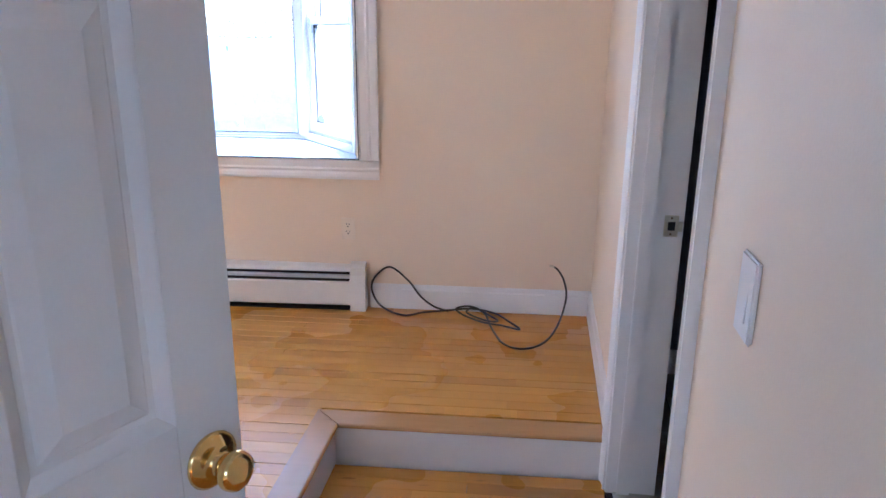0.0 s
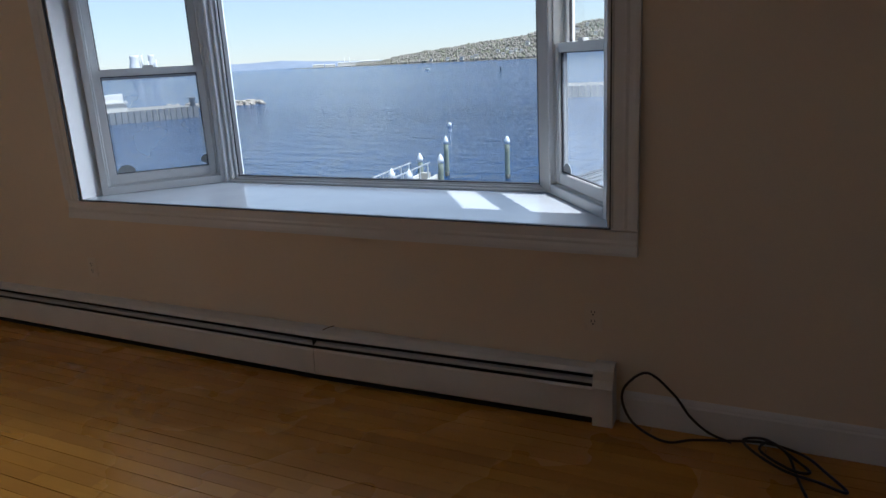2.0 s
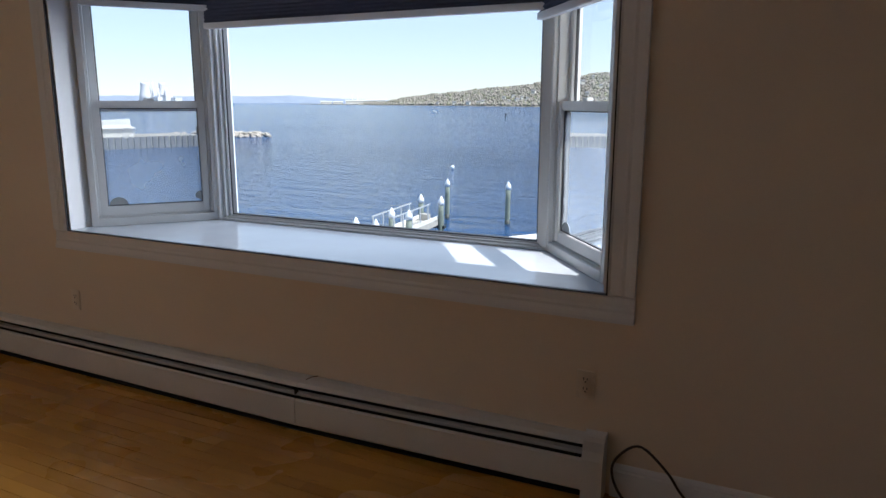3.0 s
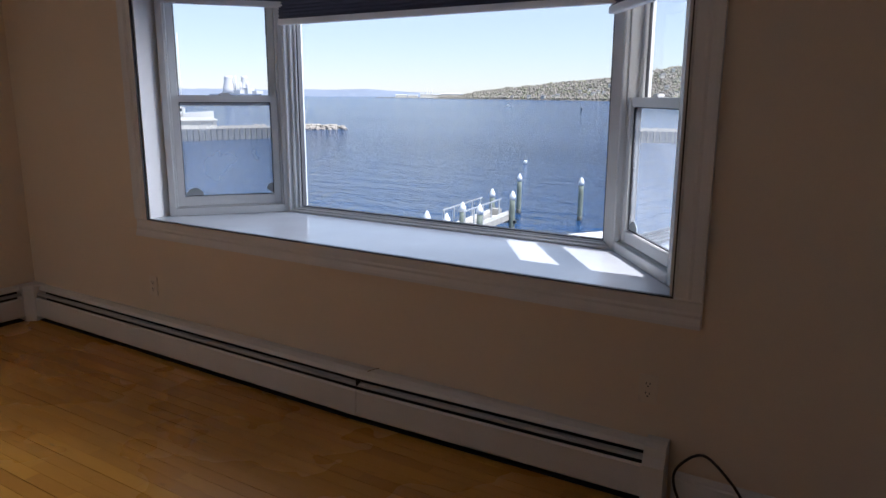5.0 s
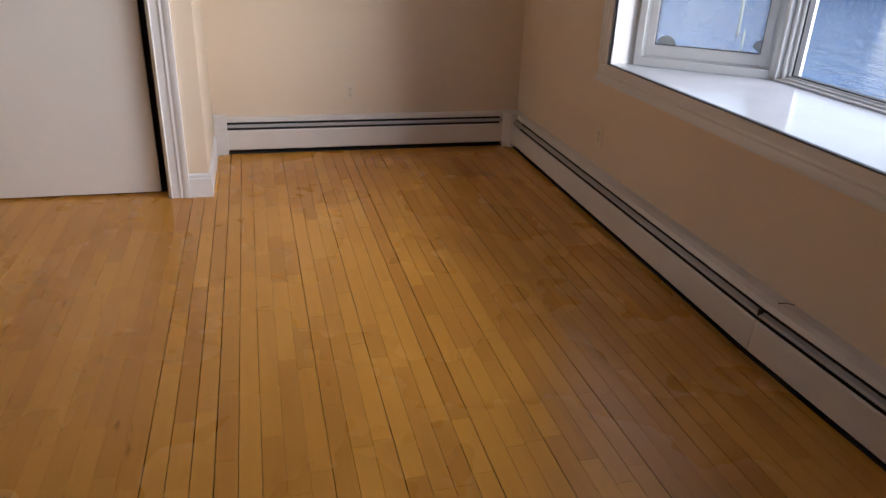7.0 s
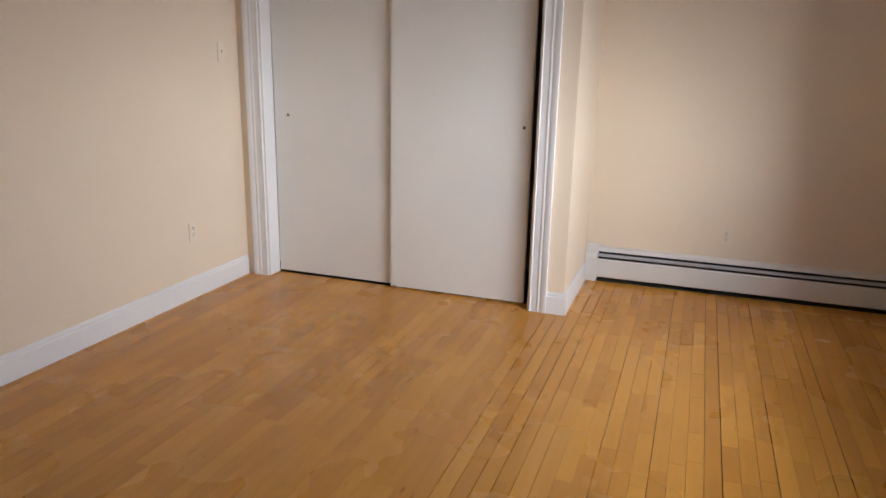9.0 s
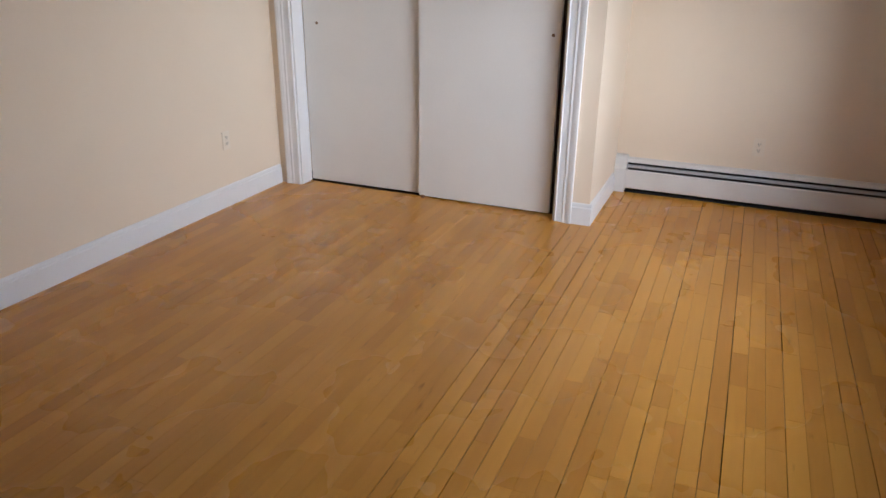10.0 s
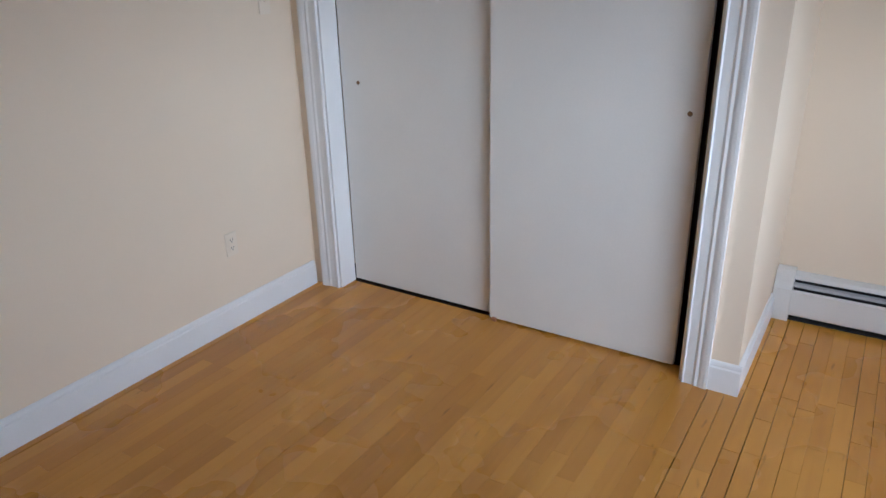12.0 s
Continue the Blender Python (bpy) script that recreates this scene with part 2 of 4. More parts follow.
def lathe(profile, m=None, sides=28, bm=None):
    """A turned solid: (radius, height) pairs about local z."""
    bm = bm or bmesh.new()
    m = m or Matrix()
    rings = []
    for r, h in profile:
        rings.append([bm.verts.new(m @ Vector((r * math.cos(a), r * math.sin(a), h))) for a in (2 * math.pi * k / sides for k in range(sides))])
    for a, b in zip(rings, rings[1:]):
        for k in range(sides):
            f = bm.faces.new((a[k], a[(k + 1) % sides], b[(k + 1) % sides], b[k]))
            f.smooth = True
    bm.faces.new(rings[0][::-1])
    bm.faces.new(rings[-1])
    return bm


def part(name, bm, material, parent=None, label="", m=None):
    data = bpy.data.meshes.new(name)
    bmesh.ops.recalc_face_normals(bm, faces=bm.faces[:])
    bm.to_mesh(data)
    bm.free()
    data.materials.append(material)
    ob = new(name, data)
    if m:
        ob.matrix_basis = m
    if parent:
        ob.parent = parent
    if label:
        ob["label"] = label
    return ob


def thing(name, label, category, m=None, group="", kind=""):
    ob = new(name)
    ob.empty_display_size = 0.1
    if m:
        ob.matrix_basis = m
    return tagged(ob, label, category, group, kind)


def structure(name, bm, material, label, category, m=None):
    return tagged(part(name, bm, material, m=m), label, category, "", "structure")


# ---------------------------------------------------------------- plan
YN, YS, XW, STEP = 4.84, 0.537, -3.555, 0.17
CEILING = 2.45
WX0, WX1, WZ0, WZ1 = -2.24, 0.713, 0.797, 2.11
EAST = pose(1.917, YN, 0, 0, 0, -2.75)           # the east wall's own axes: local y runs north, face at local x = 0
D0, D1 = -2.25, -1.27                           # its doorway, in local y
CLX, CY0, CY1, STUB = -2.706, 0.702, 2.536, 2.745  # closet front, opening, and the end of its stub wall
HALL_Y, HALL_X = 1.484, 0.55


def east_x(y):
    return 1.917 - 0.048 * (YN - y)


# walls
structure("wall_north", boxes((XW - 0.15, WX0, YN, YN + 0.15, -0.4, CEILING), (WX1, 2.05, YN, YN + 0.15, -0.4, CEILING),
                              (WX0, WX1, YN, YN + 0.15, -0.4, WZ0 - 0.04), (WX0, WX1, YN, YN + 0.15, WZ1 + 0.03, CEILING)),
          WALL, "cream painted wall with a wide bay window", "wall")
structure("wall_west", boxes((XW - 0.15, XW, STUB - 0.1, YN, -0.4, CEILING)), WALL, "cream painted wall above a baseboard heater", "wall")
structure("wall_south", boxes((XW - 0.15, HALL_X, YS - 0.12, YS, -0.4, CEILING)), WALL, "cream painted wall with a white baseboard", "wall")
structure("wall_east", boxes((0, 0.15, D1, 0, -0.6, CEILING), (0, 0.15, -5.2, D0, -0.6, CEILING), (0, 0.15, D0, D1, 2.03 - STEP, CEILING)),
          WALL, "pale painted wall beside the steps with a doorway", "wall", EAST)
structure("wall_closet", boxes((CLX - 0.12, CLX, YS, CY0, -0.03, CEILING), (CLX - 0.12, CLX, CY1, STUB, -0.03, CEILING), (CLX - 0.12, CLX, CY0, CY1, 2.06, CEILING)),
          WALL, "cream painted wall around the closet opening", "wall")
structure("wall_stub", boxes((XW, CLX - 0.12, STUB - 0.11, STUB, -0.03, CEILING)), WALL, "cream painted end wall of the closet", "wall")
structure("wall_closet_inside", boxes((XW - 0.15, XW, YS, STUB - 0.115, -0.03, CEILING)), CLOSET_SHADE, "back wall inside the closet, coloured dark as shade", "wall")
structure("wall_hall", boxes((HALL_X - 0.12, HALL_X, YS, HALL_Y, -0.6, CEILING), (HALL_X - 0.12, 0.67, HALL_Y, HALL_Y + 0.11, -0.6, CEILING),
                             (0.67, 1.75, HALL_Y, HALL_Y + 0.11, 2.05 - STEP, CEILING),
                             (HALL_X - 0.12, 0.75, -0.6, -0.48, -0.6, CEILING), (1.45, 1.75, -0.6, -0.48, -0.6, CEILING), (0.75, 1.45, -0.6, -0.48, -0.6, 0.85), (0.75, 1.45, -0.6, -0.48, 1.75, CEILING), (HALL_X - 0.12, HALL_X, -0.48, YS - 0.12, -0.6, CEILING)),
          WHITE_WALL, "white painted walls of the entrance hall", "wall")
structure("ceiling", boxes((XW - 0.15, 2.05, YS - 0.12, YN + 0.15, CEILING, CEILING + 0.1), (HALL_X - 0.12, 2.05, -0.6, YS - 0.12, CEILING, CEILING + 0.1)),
          CEIL, "flat white painted ceiling", "ceiling")

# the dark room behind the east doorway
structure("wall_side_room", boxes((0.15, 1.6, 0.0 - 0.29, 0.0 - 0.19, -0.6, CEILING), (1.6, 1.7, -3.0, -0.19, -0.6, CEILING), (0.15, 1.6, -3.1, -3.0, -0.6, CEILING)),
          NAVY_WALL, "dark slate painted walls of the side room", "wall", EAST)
structure("ceiling_side_room", boxes((0.15, 1.7, -3.1, -0.19, CEILING, CEILING + 0.1)), CEIL, "plain ceiling of the side room", "ceiling", EAST)
structure("floor_side_room", boxes((0.0, 1.6, -3.0, -0.29, -STEP - 0.05, -STEP)), SUB, "dark grout bed of the side room floor", "floor", EAST)

# ---------------------------------------------------------------- trim
BASE = [(0, 0), (0.016, 0), (0.016, 0.105), (0.011, 0.112), (0.011, 0.118), (0.008, 0.128), (0.003, 0.134), (0, 0.134)]


def along(p, q):
    """Axes for trim that runs from p to q at floor level: u points to the left of the way, v up."""
    p, q = Vector((*p, 0)), Vector((*q, 0))
    d = (q - p).normalized()
    u = Vector((-d.y, d.x, 0))
    m = Matrix(((u.x, d.x, 0, p.x), (u.y, d.y, 0, p.y), (0, 0, 1, 0), (0, 0, 0, 1)))
    return m, (q - p).length


def baseboard(p, q, z=0.0, name="baseboard"):
    m, length = along(p, q)
    ob = structure(name, extrude(BASE, length), TRIM, "white painted moulded wooden baseboard", "baseboard", Matrix.Translation((0, 0, z)) @ m)
    return ob


baseboard((east_x(YN) - 0.002, YN), (0.76, YN))
baseboard((east_x(3.72), 3.72), (east_x(YN - 0.016), YN - 0.016))
baseboard((CLX + 0.016, YS), (HALL_X, YS))
baseboard((CLX, STUB + 0.016), (CLX, CY1 + 0.105))
baseboard((XW + 0.09, STUB), (CLX, STUB))
structure("baseboard", extrude(BASE, 1.45, None), TRIM, "white baseboard against a dark wall", "baseboard",
          EAST @ Matrix.Translation((1.58, -0.29, -STEP)) @ pose(0, 0, 0, 0, 0, 90))

CASE = [(0, 0), (0.014, 0), (0.017, 0.006), (0.012, 0.012), (0.013, 0.045), (0.018, 0.055), (0.016, 0.066), (0.021, 0.078), (0.024, 0.092), (0.024, 0.104), (0, 0.104)]


def casing(m, length, name="trim", label="white painted moulded casing board"):
    """One moulded board: face out along u, inner edge at v = 0, length along s."""
    return structure(name, extrude(CASE, length), TRIM, label, "trim", m)


def axes(u, s, v, o):
    return Matrix(((u[0], s[0], v[0], o[0]), (u[1], s[1], v[1], o[1]), (u[2], s[2], v[2], o[2]), (0, 0, 0, 1)))


# window casing on the north wall
wl = WX1 - WX0 + 0.208
casing(axes((0, -1, 0), (1, 0, 0), (0, 0, -1), (WX0 - 0.104, YN, WZ0)), wl, "trim_window", "white painted casing under the bay window")
casing(axes((0, -1, 0), (1, 0, 0), (0, 0, 1), (WX0 - 0.104, YN, WZ1)), wl, "trim_window", "white painted casing above the bay window")
casing(axes((0, -1, 0), (0, 0, 1), (-1, 0, 0), (WX0, YN, WZ0)), WZ1 - WZ0, "trim_window", "white painted casing beside the bay window")
casing(axes((0, -1, 0), (0, 0, 1), (1, 0, 0), (WX1, YN, WZ0)), WZ1 - WZ0, "trim_window", "white painted casing beside the bay window")
# closet casing
casing(axes((1, 0, 0), (0, 0, 1), (0, -1, 0), (CLX, CY0, 0)), 2.06, "trim_closet", "white moulded casing of the closet opening")
casing(axes((1, 0, 0), (0, 0, 1), (0, 1, 0), (CLX, CY1, 0)), 2.06, "trim_closet", "white moulded casing of the closet opening")
casing(axes((1, 0, 0), (0, 1, 0), (0, 0, 1), (CLX, CY0 - 0.104, 2.06)), CY1 - CY0 + 0.208, "trim_closet", "white moulded casing above the closet opening")
structure("jamb_closet", boxes((CLX - 0.12, CLX, CY0 - 0.001, CY0 + 0.012, 0, 2.06), (CLX - 0.12, CLX, CY1 - 0.012, CY1 + 0.001, 0, 2.06)), TRIM, "white painted closet jambs", "trim")
# doorway in the east wall
for y, sgn in ((D1, 1), (D0, -1)):
    casing(EAST @ axes((-1, 0, 0), (0, 0, 1), (0, sgn * 0.65, 0), (0, y, -STEP)), 2.03, "trim_doorway", "white moulded casing of the side doorway")
casing(EAST @ axes((-1, 0, 0), (0, 1, 0), (0, 0, 1), (0, D0 - 0.104, 2.03 - STEP)), D1 - D0 + 0.208, "trim_doorway", "white moulded casing above the side doorway")
structure("jamb_doorway", boxes((-0.008, 0.165, D1 - 0.018, D1 + 0.002, -STEP, 2.03 - STEP), (-0.008, 0.165, D0 - 0.002, D0 + 0.018, -STEP, 2.03 - STEP),
                                (0.03, 0.075, D1 - 0.030, D1 - 0.018, -STEP, 2.03 - STEP), (-0.008, 0.165, D0, D1, 2.012 - STEP, 2.032 - STEP), bevel=0.002),
          TRIM, "white painted doorway jamb with a stop", "trim", EAST)
strike = thing("strike_plate", "worn steel strike plate on the doorway jamb", "strike plate", EAST @ pose(0.126, D1 - 0.018, 0.826))
part("plate", boxes((-0.022, 0.022, -0.0025, 0, -0.035, 0.035), bevel=0.001), STEEL, strike)
part("latch_hole", boxes((-0.010, 0.012, -0.0035, -0.002, -0.014, 0.014)), SLOT, strike, "dark latch hole")
part("lip", boxes((0.018, 0.034, -0.006, -0.001, -0.016, 0.016), bevel=0.001), STEEL, strike)
for dz in (-0.026, 0.026):
    part("screw", lathe([(0.0035, 0), (0.003, 0.001)], pose(0, -0.0025, dz, 90), 10), BRONZE, strike)

# ---------------------------------------------------------------- bay window
BL, BR, BY, FY = -1.785, 0.285, 5.54, 4.985        # bay corners, glass plane, foot of the angled sides
bay = thing("window_bay", "white bay window with a picture pane and two side sashes", "window", kind="structure")


def slab(points, z0, z1):
    bm = bmesh.new()
    a = [bm.verts.new((x, y, z0)) for x, y in points]
    b = [bm.verts.new((x, y, z1)) for x, y in points]
    k = len(points)
    bm.faces.new(a[::-1])
    bm.faces.new(b)
    for i in range(k):
        bm.faces.new((a[i], a[(i + 1) % k], b[(i + 1) % k], b[i]))
    return bm


def ring_xz(x0, x1, z0, z1, t, y0, y1):
    return boxes((x0, x0 + t, y0, y1, z0, z1), (x1 - t, x1, y0, y1, z0, z1), (x0 + t, x1 - t, y0, y1, z0, z0 + t))


outline = [(WX0, YN - 0.004), (WX1, YN - 0.004), (WX1, FY + 0.06), (BR + 0.04, BY + 0.08), (BL - 0.04, BY + 0.08), (WX0, FY + 0.06)]
seat = slab(outline, WZ0 - 0.035, WZ0)
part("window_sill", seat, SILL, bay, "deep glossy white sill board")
part("window_head", slab(outline, WZ1, WZ1 + 0.03), TRIM, bay, "white head board")
for x0, x1 in ((WX0 - 0.002, WX0 + 0.012), (WX1 - 0.012, WX1 + 0.002)):
    part("side_jamb", boxes((x0, x1, YN - 0.003, FY + 0.02, WZ0, WZ1)), TRIM, bay)
# solid black ring paints the shade of the gap behind the casing
part("reveal_shade_strip", ring_xz(WX0 - 0.004, WX1 + 0.004, WZ0 - 0.005, WZ1, 0.0055, YN - 0.0165, YN + 0.002), GASKET, bay, "black strip for the shaded gap between casing and jamb")
part("skirt", slab([(WX0, YN + 0.152), (WX1, YN + 0.152), (WX1, FY + 0.06), (BR + 0.04, BY + 0.08), (BL - 0.04, BY + 0.08), (WX0, FY + 0.06)], WZ0 - 0.4, WZ0 - 0.036), TRIM, bay)
part("bay_roof", slab([(WX0 - 0.1, YN + 0.152), (WX1 + 0.1, YN + 0.152), (WX1 + 0.1, FY + 0.12), (BR + 0.08, BY + 0.2), (BL - 0.08, BY + 0.2), (WX0 - 0.1, FY + 0.12)], WZ1 + 0.031, WZ1 + 0.2), TRIM, bay)


def unit_axes(p, q):
    """Local axes of a window unit from p to q: x along it, y outwards, z up from the sill."""
    p, q = Vector((*p, WZ0)), Vector((*q, WZ0))
    d = (q - p).normalized()
    o = Vector((-d.y, d.x, 0))
    return Matrix(((d.x, o.x, 0, p.x), (d.y, o.y, 0, p.y), (0, 0, 1, p.z), (0, 0, 0, 1))), (q - p).length


H = WZ1 - WZ0


def ring(w0, w1, z0, z1, t, y0, y1, bevel=0.003, bottom=None):
    """A rectangular frame of four bars."""
    b = t if bottom is None else bottom
    return boxes((w0, w0 + t, y0, y1, z0, z1), (w1 - t, w1, y0, y1, z0, z1), (w0 + t, w1 - t, y0, y1, z0, z0 + b), (w0 + t, w1 - t, y0, y1, z1 - t, z1), bevel=bevel)


def sheet(x0, x1, y, z0, z1):
    """One glass surface."""
    bm = bmesh.new()
    bm.faces.new([bm.verts.new(p) for p in ((x0, y, z0), (x1, y, z0), (x1, y, z1), (x0, y, z1))])
    return bm


# picture window
m, w = unit_axes((BL, BY), (BR, BY))
part("picture_frame", ring(0.0, w, 0, H, 0.035, -0.07, 0.08, bottom=0.010), VINYL, bay, m=m)
part("picture_stop", ring(0.037, w - 0.037, 0.011, H - 0.037, 0.022, -0.045, 0.06, bottom=0.009), VINYL, bay, m=m)
part("picture_bead", ring(0.061, w - 0.061, 0.021, H - 0.061, 0.016, -0.025, 0.04, bottom=0.007), VINYL, bay, m=m)
part("picture_gasket", ring(0.077, w - 0.077, 0.0285, H - 0.077, 0.008, -0.012, 0.02, 0, bottom=0.005), GASKET, bay, "black glazing gasket", m=m)
pane = part("picture_pane", sheet(0.080, w - 0.080, 0.003, 0.030, H - 0.080), GLASS, bay, "large clear fixed pane", m=m)
pane.visible_shadow = False
# corner posts
for x in (BL, BR):
    part("corner_post", lathe([(0.052, 0), (0.052, H)], pose(x, BY + 0.02, WZ0), 14), VINYL, bay)


def side_window(p, q, latch_on_left):
    m, w = unit_axes(p, q)
    a, b = (-0.004, w - 0.03) if latch_on_left else (0.03, w + 0.004)
    meet = 0.662
    part("side_frame", ring(a, b, 0, H, 0.036, -0.055, 0.075, bottom=0.045), VINYL, bay, m=m)
    part("side_stop", ring(a + 0.037, b - 0.037, 0.046, H - 0.037, 0.012, -0.035, 0.07, 0.002, bottom=0.006), VINYL, bay, m=m)
    s0, s1 = a + 0.05, b - 0.05
    low = part("lower_sash", ring(s0, s1, 0.053, meet + 0.03, 0.040, -0.03, 0.008, 0.004, bottom=0.055), VINYL, bay, m=m)
    up = part("upper_sash", ring(s0, s1, meet - 0.03, H - 0.05, 0.040, 0.014, 0.05, 0.004, bottom=0.045), VINYL, bay, m=m)
    part("sash_gasket", ring(s0 + 0.04, s1 - 0.04, 0.108, meet - 0.01, 0.005, -0.016, -0.004, 0), GASKET, low)
    part("sash_gasket", ring(s0 + 0.04, s1 - 0.04, meet + 0.015, H - 0.09, 0.005, 0.026, 0.038, 0), GASKET, up)
    g = part("lower_pane", sheet(s0 + 0.041, s1 - 0.041, -0.010, 0.109, meet - 0.011), FOGGED if latch_on_left else DUSTY, low, "fogged double pane")
    g.visible_shadow = False
    g = part("upper_pane", sheet(s0 + 0.041, s1 - 0.041, 0.032, meet + 0.016, H - 0.091), GLASS, up, "clear pane")
    g.visible_shadow = False
    # moisture stains and the peeling seal inside the fogged unit
    gx0, gx1, gz0 = s0 + 0.046, s1 - 0.046, 0.114
    for cx, rad, lo, hi in ((gx0 + 0.05, 0.042, 0, 180), (gx1, 0.03, 90, 200)):
        bm = bmesh.new()
        c = bm.verts.new((cx, -0.0115, gz0))
        rim = [bm.verts.new((cx + rad * 1.15 * math.cos(radians(q)), -0.0115, gz0 + (0.03 if lo else 0) + rad * math.sin(radians(q)))) for q in range(lo, hi + 1, 15)]
        for v0, v1 in zip(rim, rim[1:]):
            bm.faces.new((c, v0, v1))
        part("moisture_stain", bm, STAIN, low, "grey moisture stain")
    for gx, sg in ((gx0, 1), (gx1, -1)):
        part("peeling_seal", tube([(gx + sg * (0.004 + 0.007 * abs(math.sin(q * 1.7))), -0.012, gz0 + 0.05 + q * 0.045) for q in range(6)], 0.0016, 5, 4), GASKET, low, "dark peeling glazing seal")
    part("sash_lock", boxes(((s0 + s1) / 2 - 0.03, (s0 + s1) / 2 + 0.03, -0.026, 0.004, meet + 0.03, meet + 0.044), bevel=0.004), VINYL, low)


side_window((WX0, FY), (BL, BY), True)
side_window((BR, BY), (WX1, FY), False)

# small unseen window, added in the hall's back wall to light the entry door
added_window = thing("window_hall", "assumed unseen hall window, added to light the entry door", "window", pose(0.75, -0.54, 0.85), kind="structure")
part("window_frame", ring(0.0, 0.70, 0.0, 0.90, 0.045, -0.03, 0.03), VINYL, added_window)
pane = part("pane", sheet(0.044, 0.656, 0.0, 0.044, 0.856), GLASS, added_window)
pane.visible_shadow = False

# cellular shades, part drawn


def shade(p, q, drop, depth, label):
    m, w = unit_axes(p, q)
    ob = thing("window_shade", label, "shade", m, "bay window shades")
    n = int(drop / 0.012)
    prof = []
    for i in range(n + 1):
        prof.append((-0.012 if i % 2 else -0.004, H - 0.045 - i * (drop - 0.045) / n))
    back = [(u * -1 + 0.006, v) for u, v in prof[::-1]]
    part("fabric", extrude(prof + back, w - 0.02, axes((0, 1, 0), (1, 0, 0), (0, 0, 1), (0.01, -depth, 0))), NAVY, ob, "dark navy pleated fabric")
    part("head_rail", boxes((0.006, w - 0.006, -depth - 0.022, -depth + 0.026, H - 0.045, H - 0.001), bevel=0.004), TRIM, ob, "white head rail")
    part("bottom_rail", boxes((0.006, w - 0.006, -depth - 0.018, -depth + 0.022, H - drop - 0.032, H - drop), bevel=0.004), TRIM, ob, "pale bottom rail")


shade((BL + 0.03, BY), (BR - 0.03, BY), 0.195, 0.10, "dark navy cellular shade above the picture pane")
shade((WX0 + 0.02, FY + 0.02), (BL, BY), 0.10, 0.10, "dark navy cellular shade over a side sash")
shade((BR, BY), (WX1 - 0.02, FY + 0.02), 0.235, 0.10, "dark navy cellular shade over a side sash")

# ---------------------------------------------------------------- heaters
HD, HH = 0.078, 0.234


def heater_run(ob, m, length, joints=(), cap0=True, cap1=True, cap_w=0.09):
    """Baseboard heater along local s; u out from the wall, v up."""
    c0, c1 = (cap_w if cap0 else 0), (cap_w if cap1 else 0)
    L = length - c0 - c1
    mm = m @ Matrix.Translation((0, c0, 0))
    # back plate, tube and floor strip are coloured as slot shade
    part("back_plate", extrude([(0.001, 0.0), (0.006, 0.0), (0.006, HH), (0.001, HH)], L), HEATER_SHADE, ob, "inner back plate blackened for slot shade", m=mm)
    part("hood", extrude([(-0.05, HH + 0.002), (0.012, HH + 0.002), (0.040, HH - 0.007), (0.052, HH - 0.025), (0.050, HH - 0.026), (0.038, HH - 0.010), (0.012, HH - 0.003), (-0.05, HH - 0.003)], L), HEATER, ob, "white top hood", m=mm)
    part("damper", extrude([(0.046, HH - 0.041), (0.064, HH - 0.047), (0.067, HH - 0.058), (0.064, HH - 0.058), (0.061, HH - 0.050), (0.046, HH - 0.045)], L), DAMPER, ob, "grey damper blade", m=mm)
    part("fin_tube", extrude([(0.010, 0.06), (0.050, 0.06), (0.050, 0.13), (0.010, 0.13)], L), HEATER_SHADE, ob, "finned tube blackened for slot shade", m=mm)
    part("floor_strip", extrude([(0.006, 0.0), (0.062, 0.0), (0.062, 0.006), (0.006, 0.006)], L), HEATER_SHADE, ob, m=mm)
    stops = [0.0, *joints, L]
    for a, b in zip(stops, stops[1:]):
        panel = extrude([(0.068, 0.034), (0.072, 0.030), (0.077, 0.038), (0.074, HH - 0.082), (0.066, HH - 0.073), (0.063, HH - 0.076), (0.070, HH - 0.085), (0.072, 0.048)], b - a - 0.0012, Matrix.Translation((0, a + 0.0006, 0)))
        part("front_panel", panel, HEATER, ob, "white enamelled front panel", m=mm)
    for j in joints:
        part("joint_clip", boxes((0.050, 0.066, j - 0.008, j + 0.008, HH - 0.078, HH - 0.030), bevel=0.002), HEATER_SHADE, ob, m=mm)
    cap = [(0.001, 0.0), (HD + 0.004, 0.0), (HD + 0.007, HH - 0.070), (0.070, HH - 0.040), (0.064, HH - 0.002), (0.052, HH + 0.013), (0.036, HH + 0.019), (0.006, HH + 0.020)]
    if cap0:
        part("end_cap", extrude(cap, cap_w), HEATER, ob, "white end cap", m=m)
    if cap1:
        part("end_cap", extrude(cap, cap_w, Matrix.Translation((0, length - cap_w, 0))), HEATER, ob, "white end cap", m=m)


north_heater = thing("baseboard_heater", "long white hydronic baseboard heater under the bay window", "heater")
BEND = (-0.66, YN - 0.04)                       # the long heater bows away from the wall at its joint
m, L = along((0.742, YN), BEND)
heater_run(north_heater, m, L, cap1=False, cap_w=0.08)
part("joint_clip", boxes((0.050, 0.066, L - 0.088, L - 0.072, HH - 0.078, HH - 0.030), bevel=0.002), HEATER_SHADE, north_heater, m=m @ Matrix.Translation((0, 0.08, 0)))
m, L = along(BEND, (XW + 0.10, YN))
heater_run(north_heater, m, L, cap0=False, cap1=False)
west_heater = thing("baseboard_heater", "white baseboard heater along the short wall", "heater")
m, L = along((XW, YN - 0.10), (XW, STUB + 0.005))
heater_run(west_heater, m, L, cap0=False, cap_w=0.08)
corner_cover = thing("heater_corner", "white metal corner cover joining two baseboard heaters", "heater")
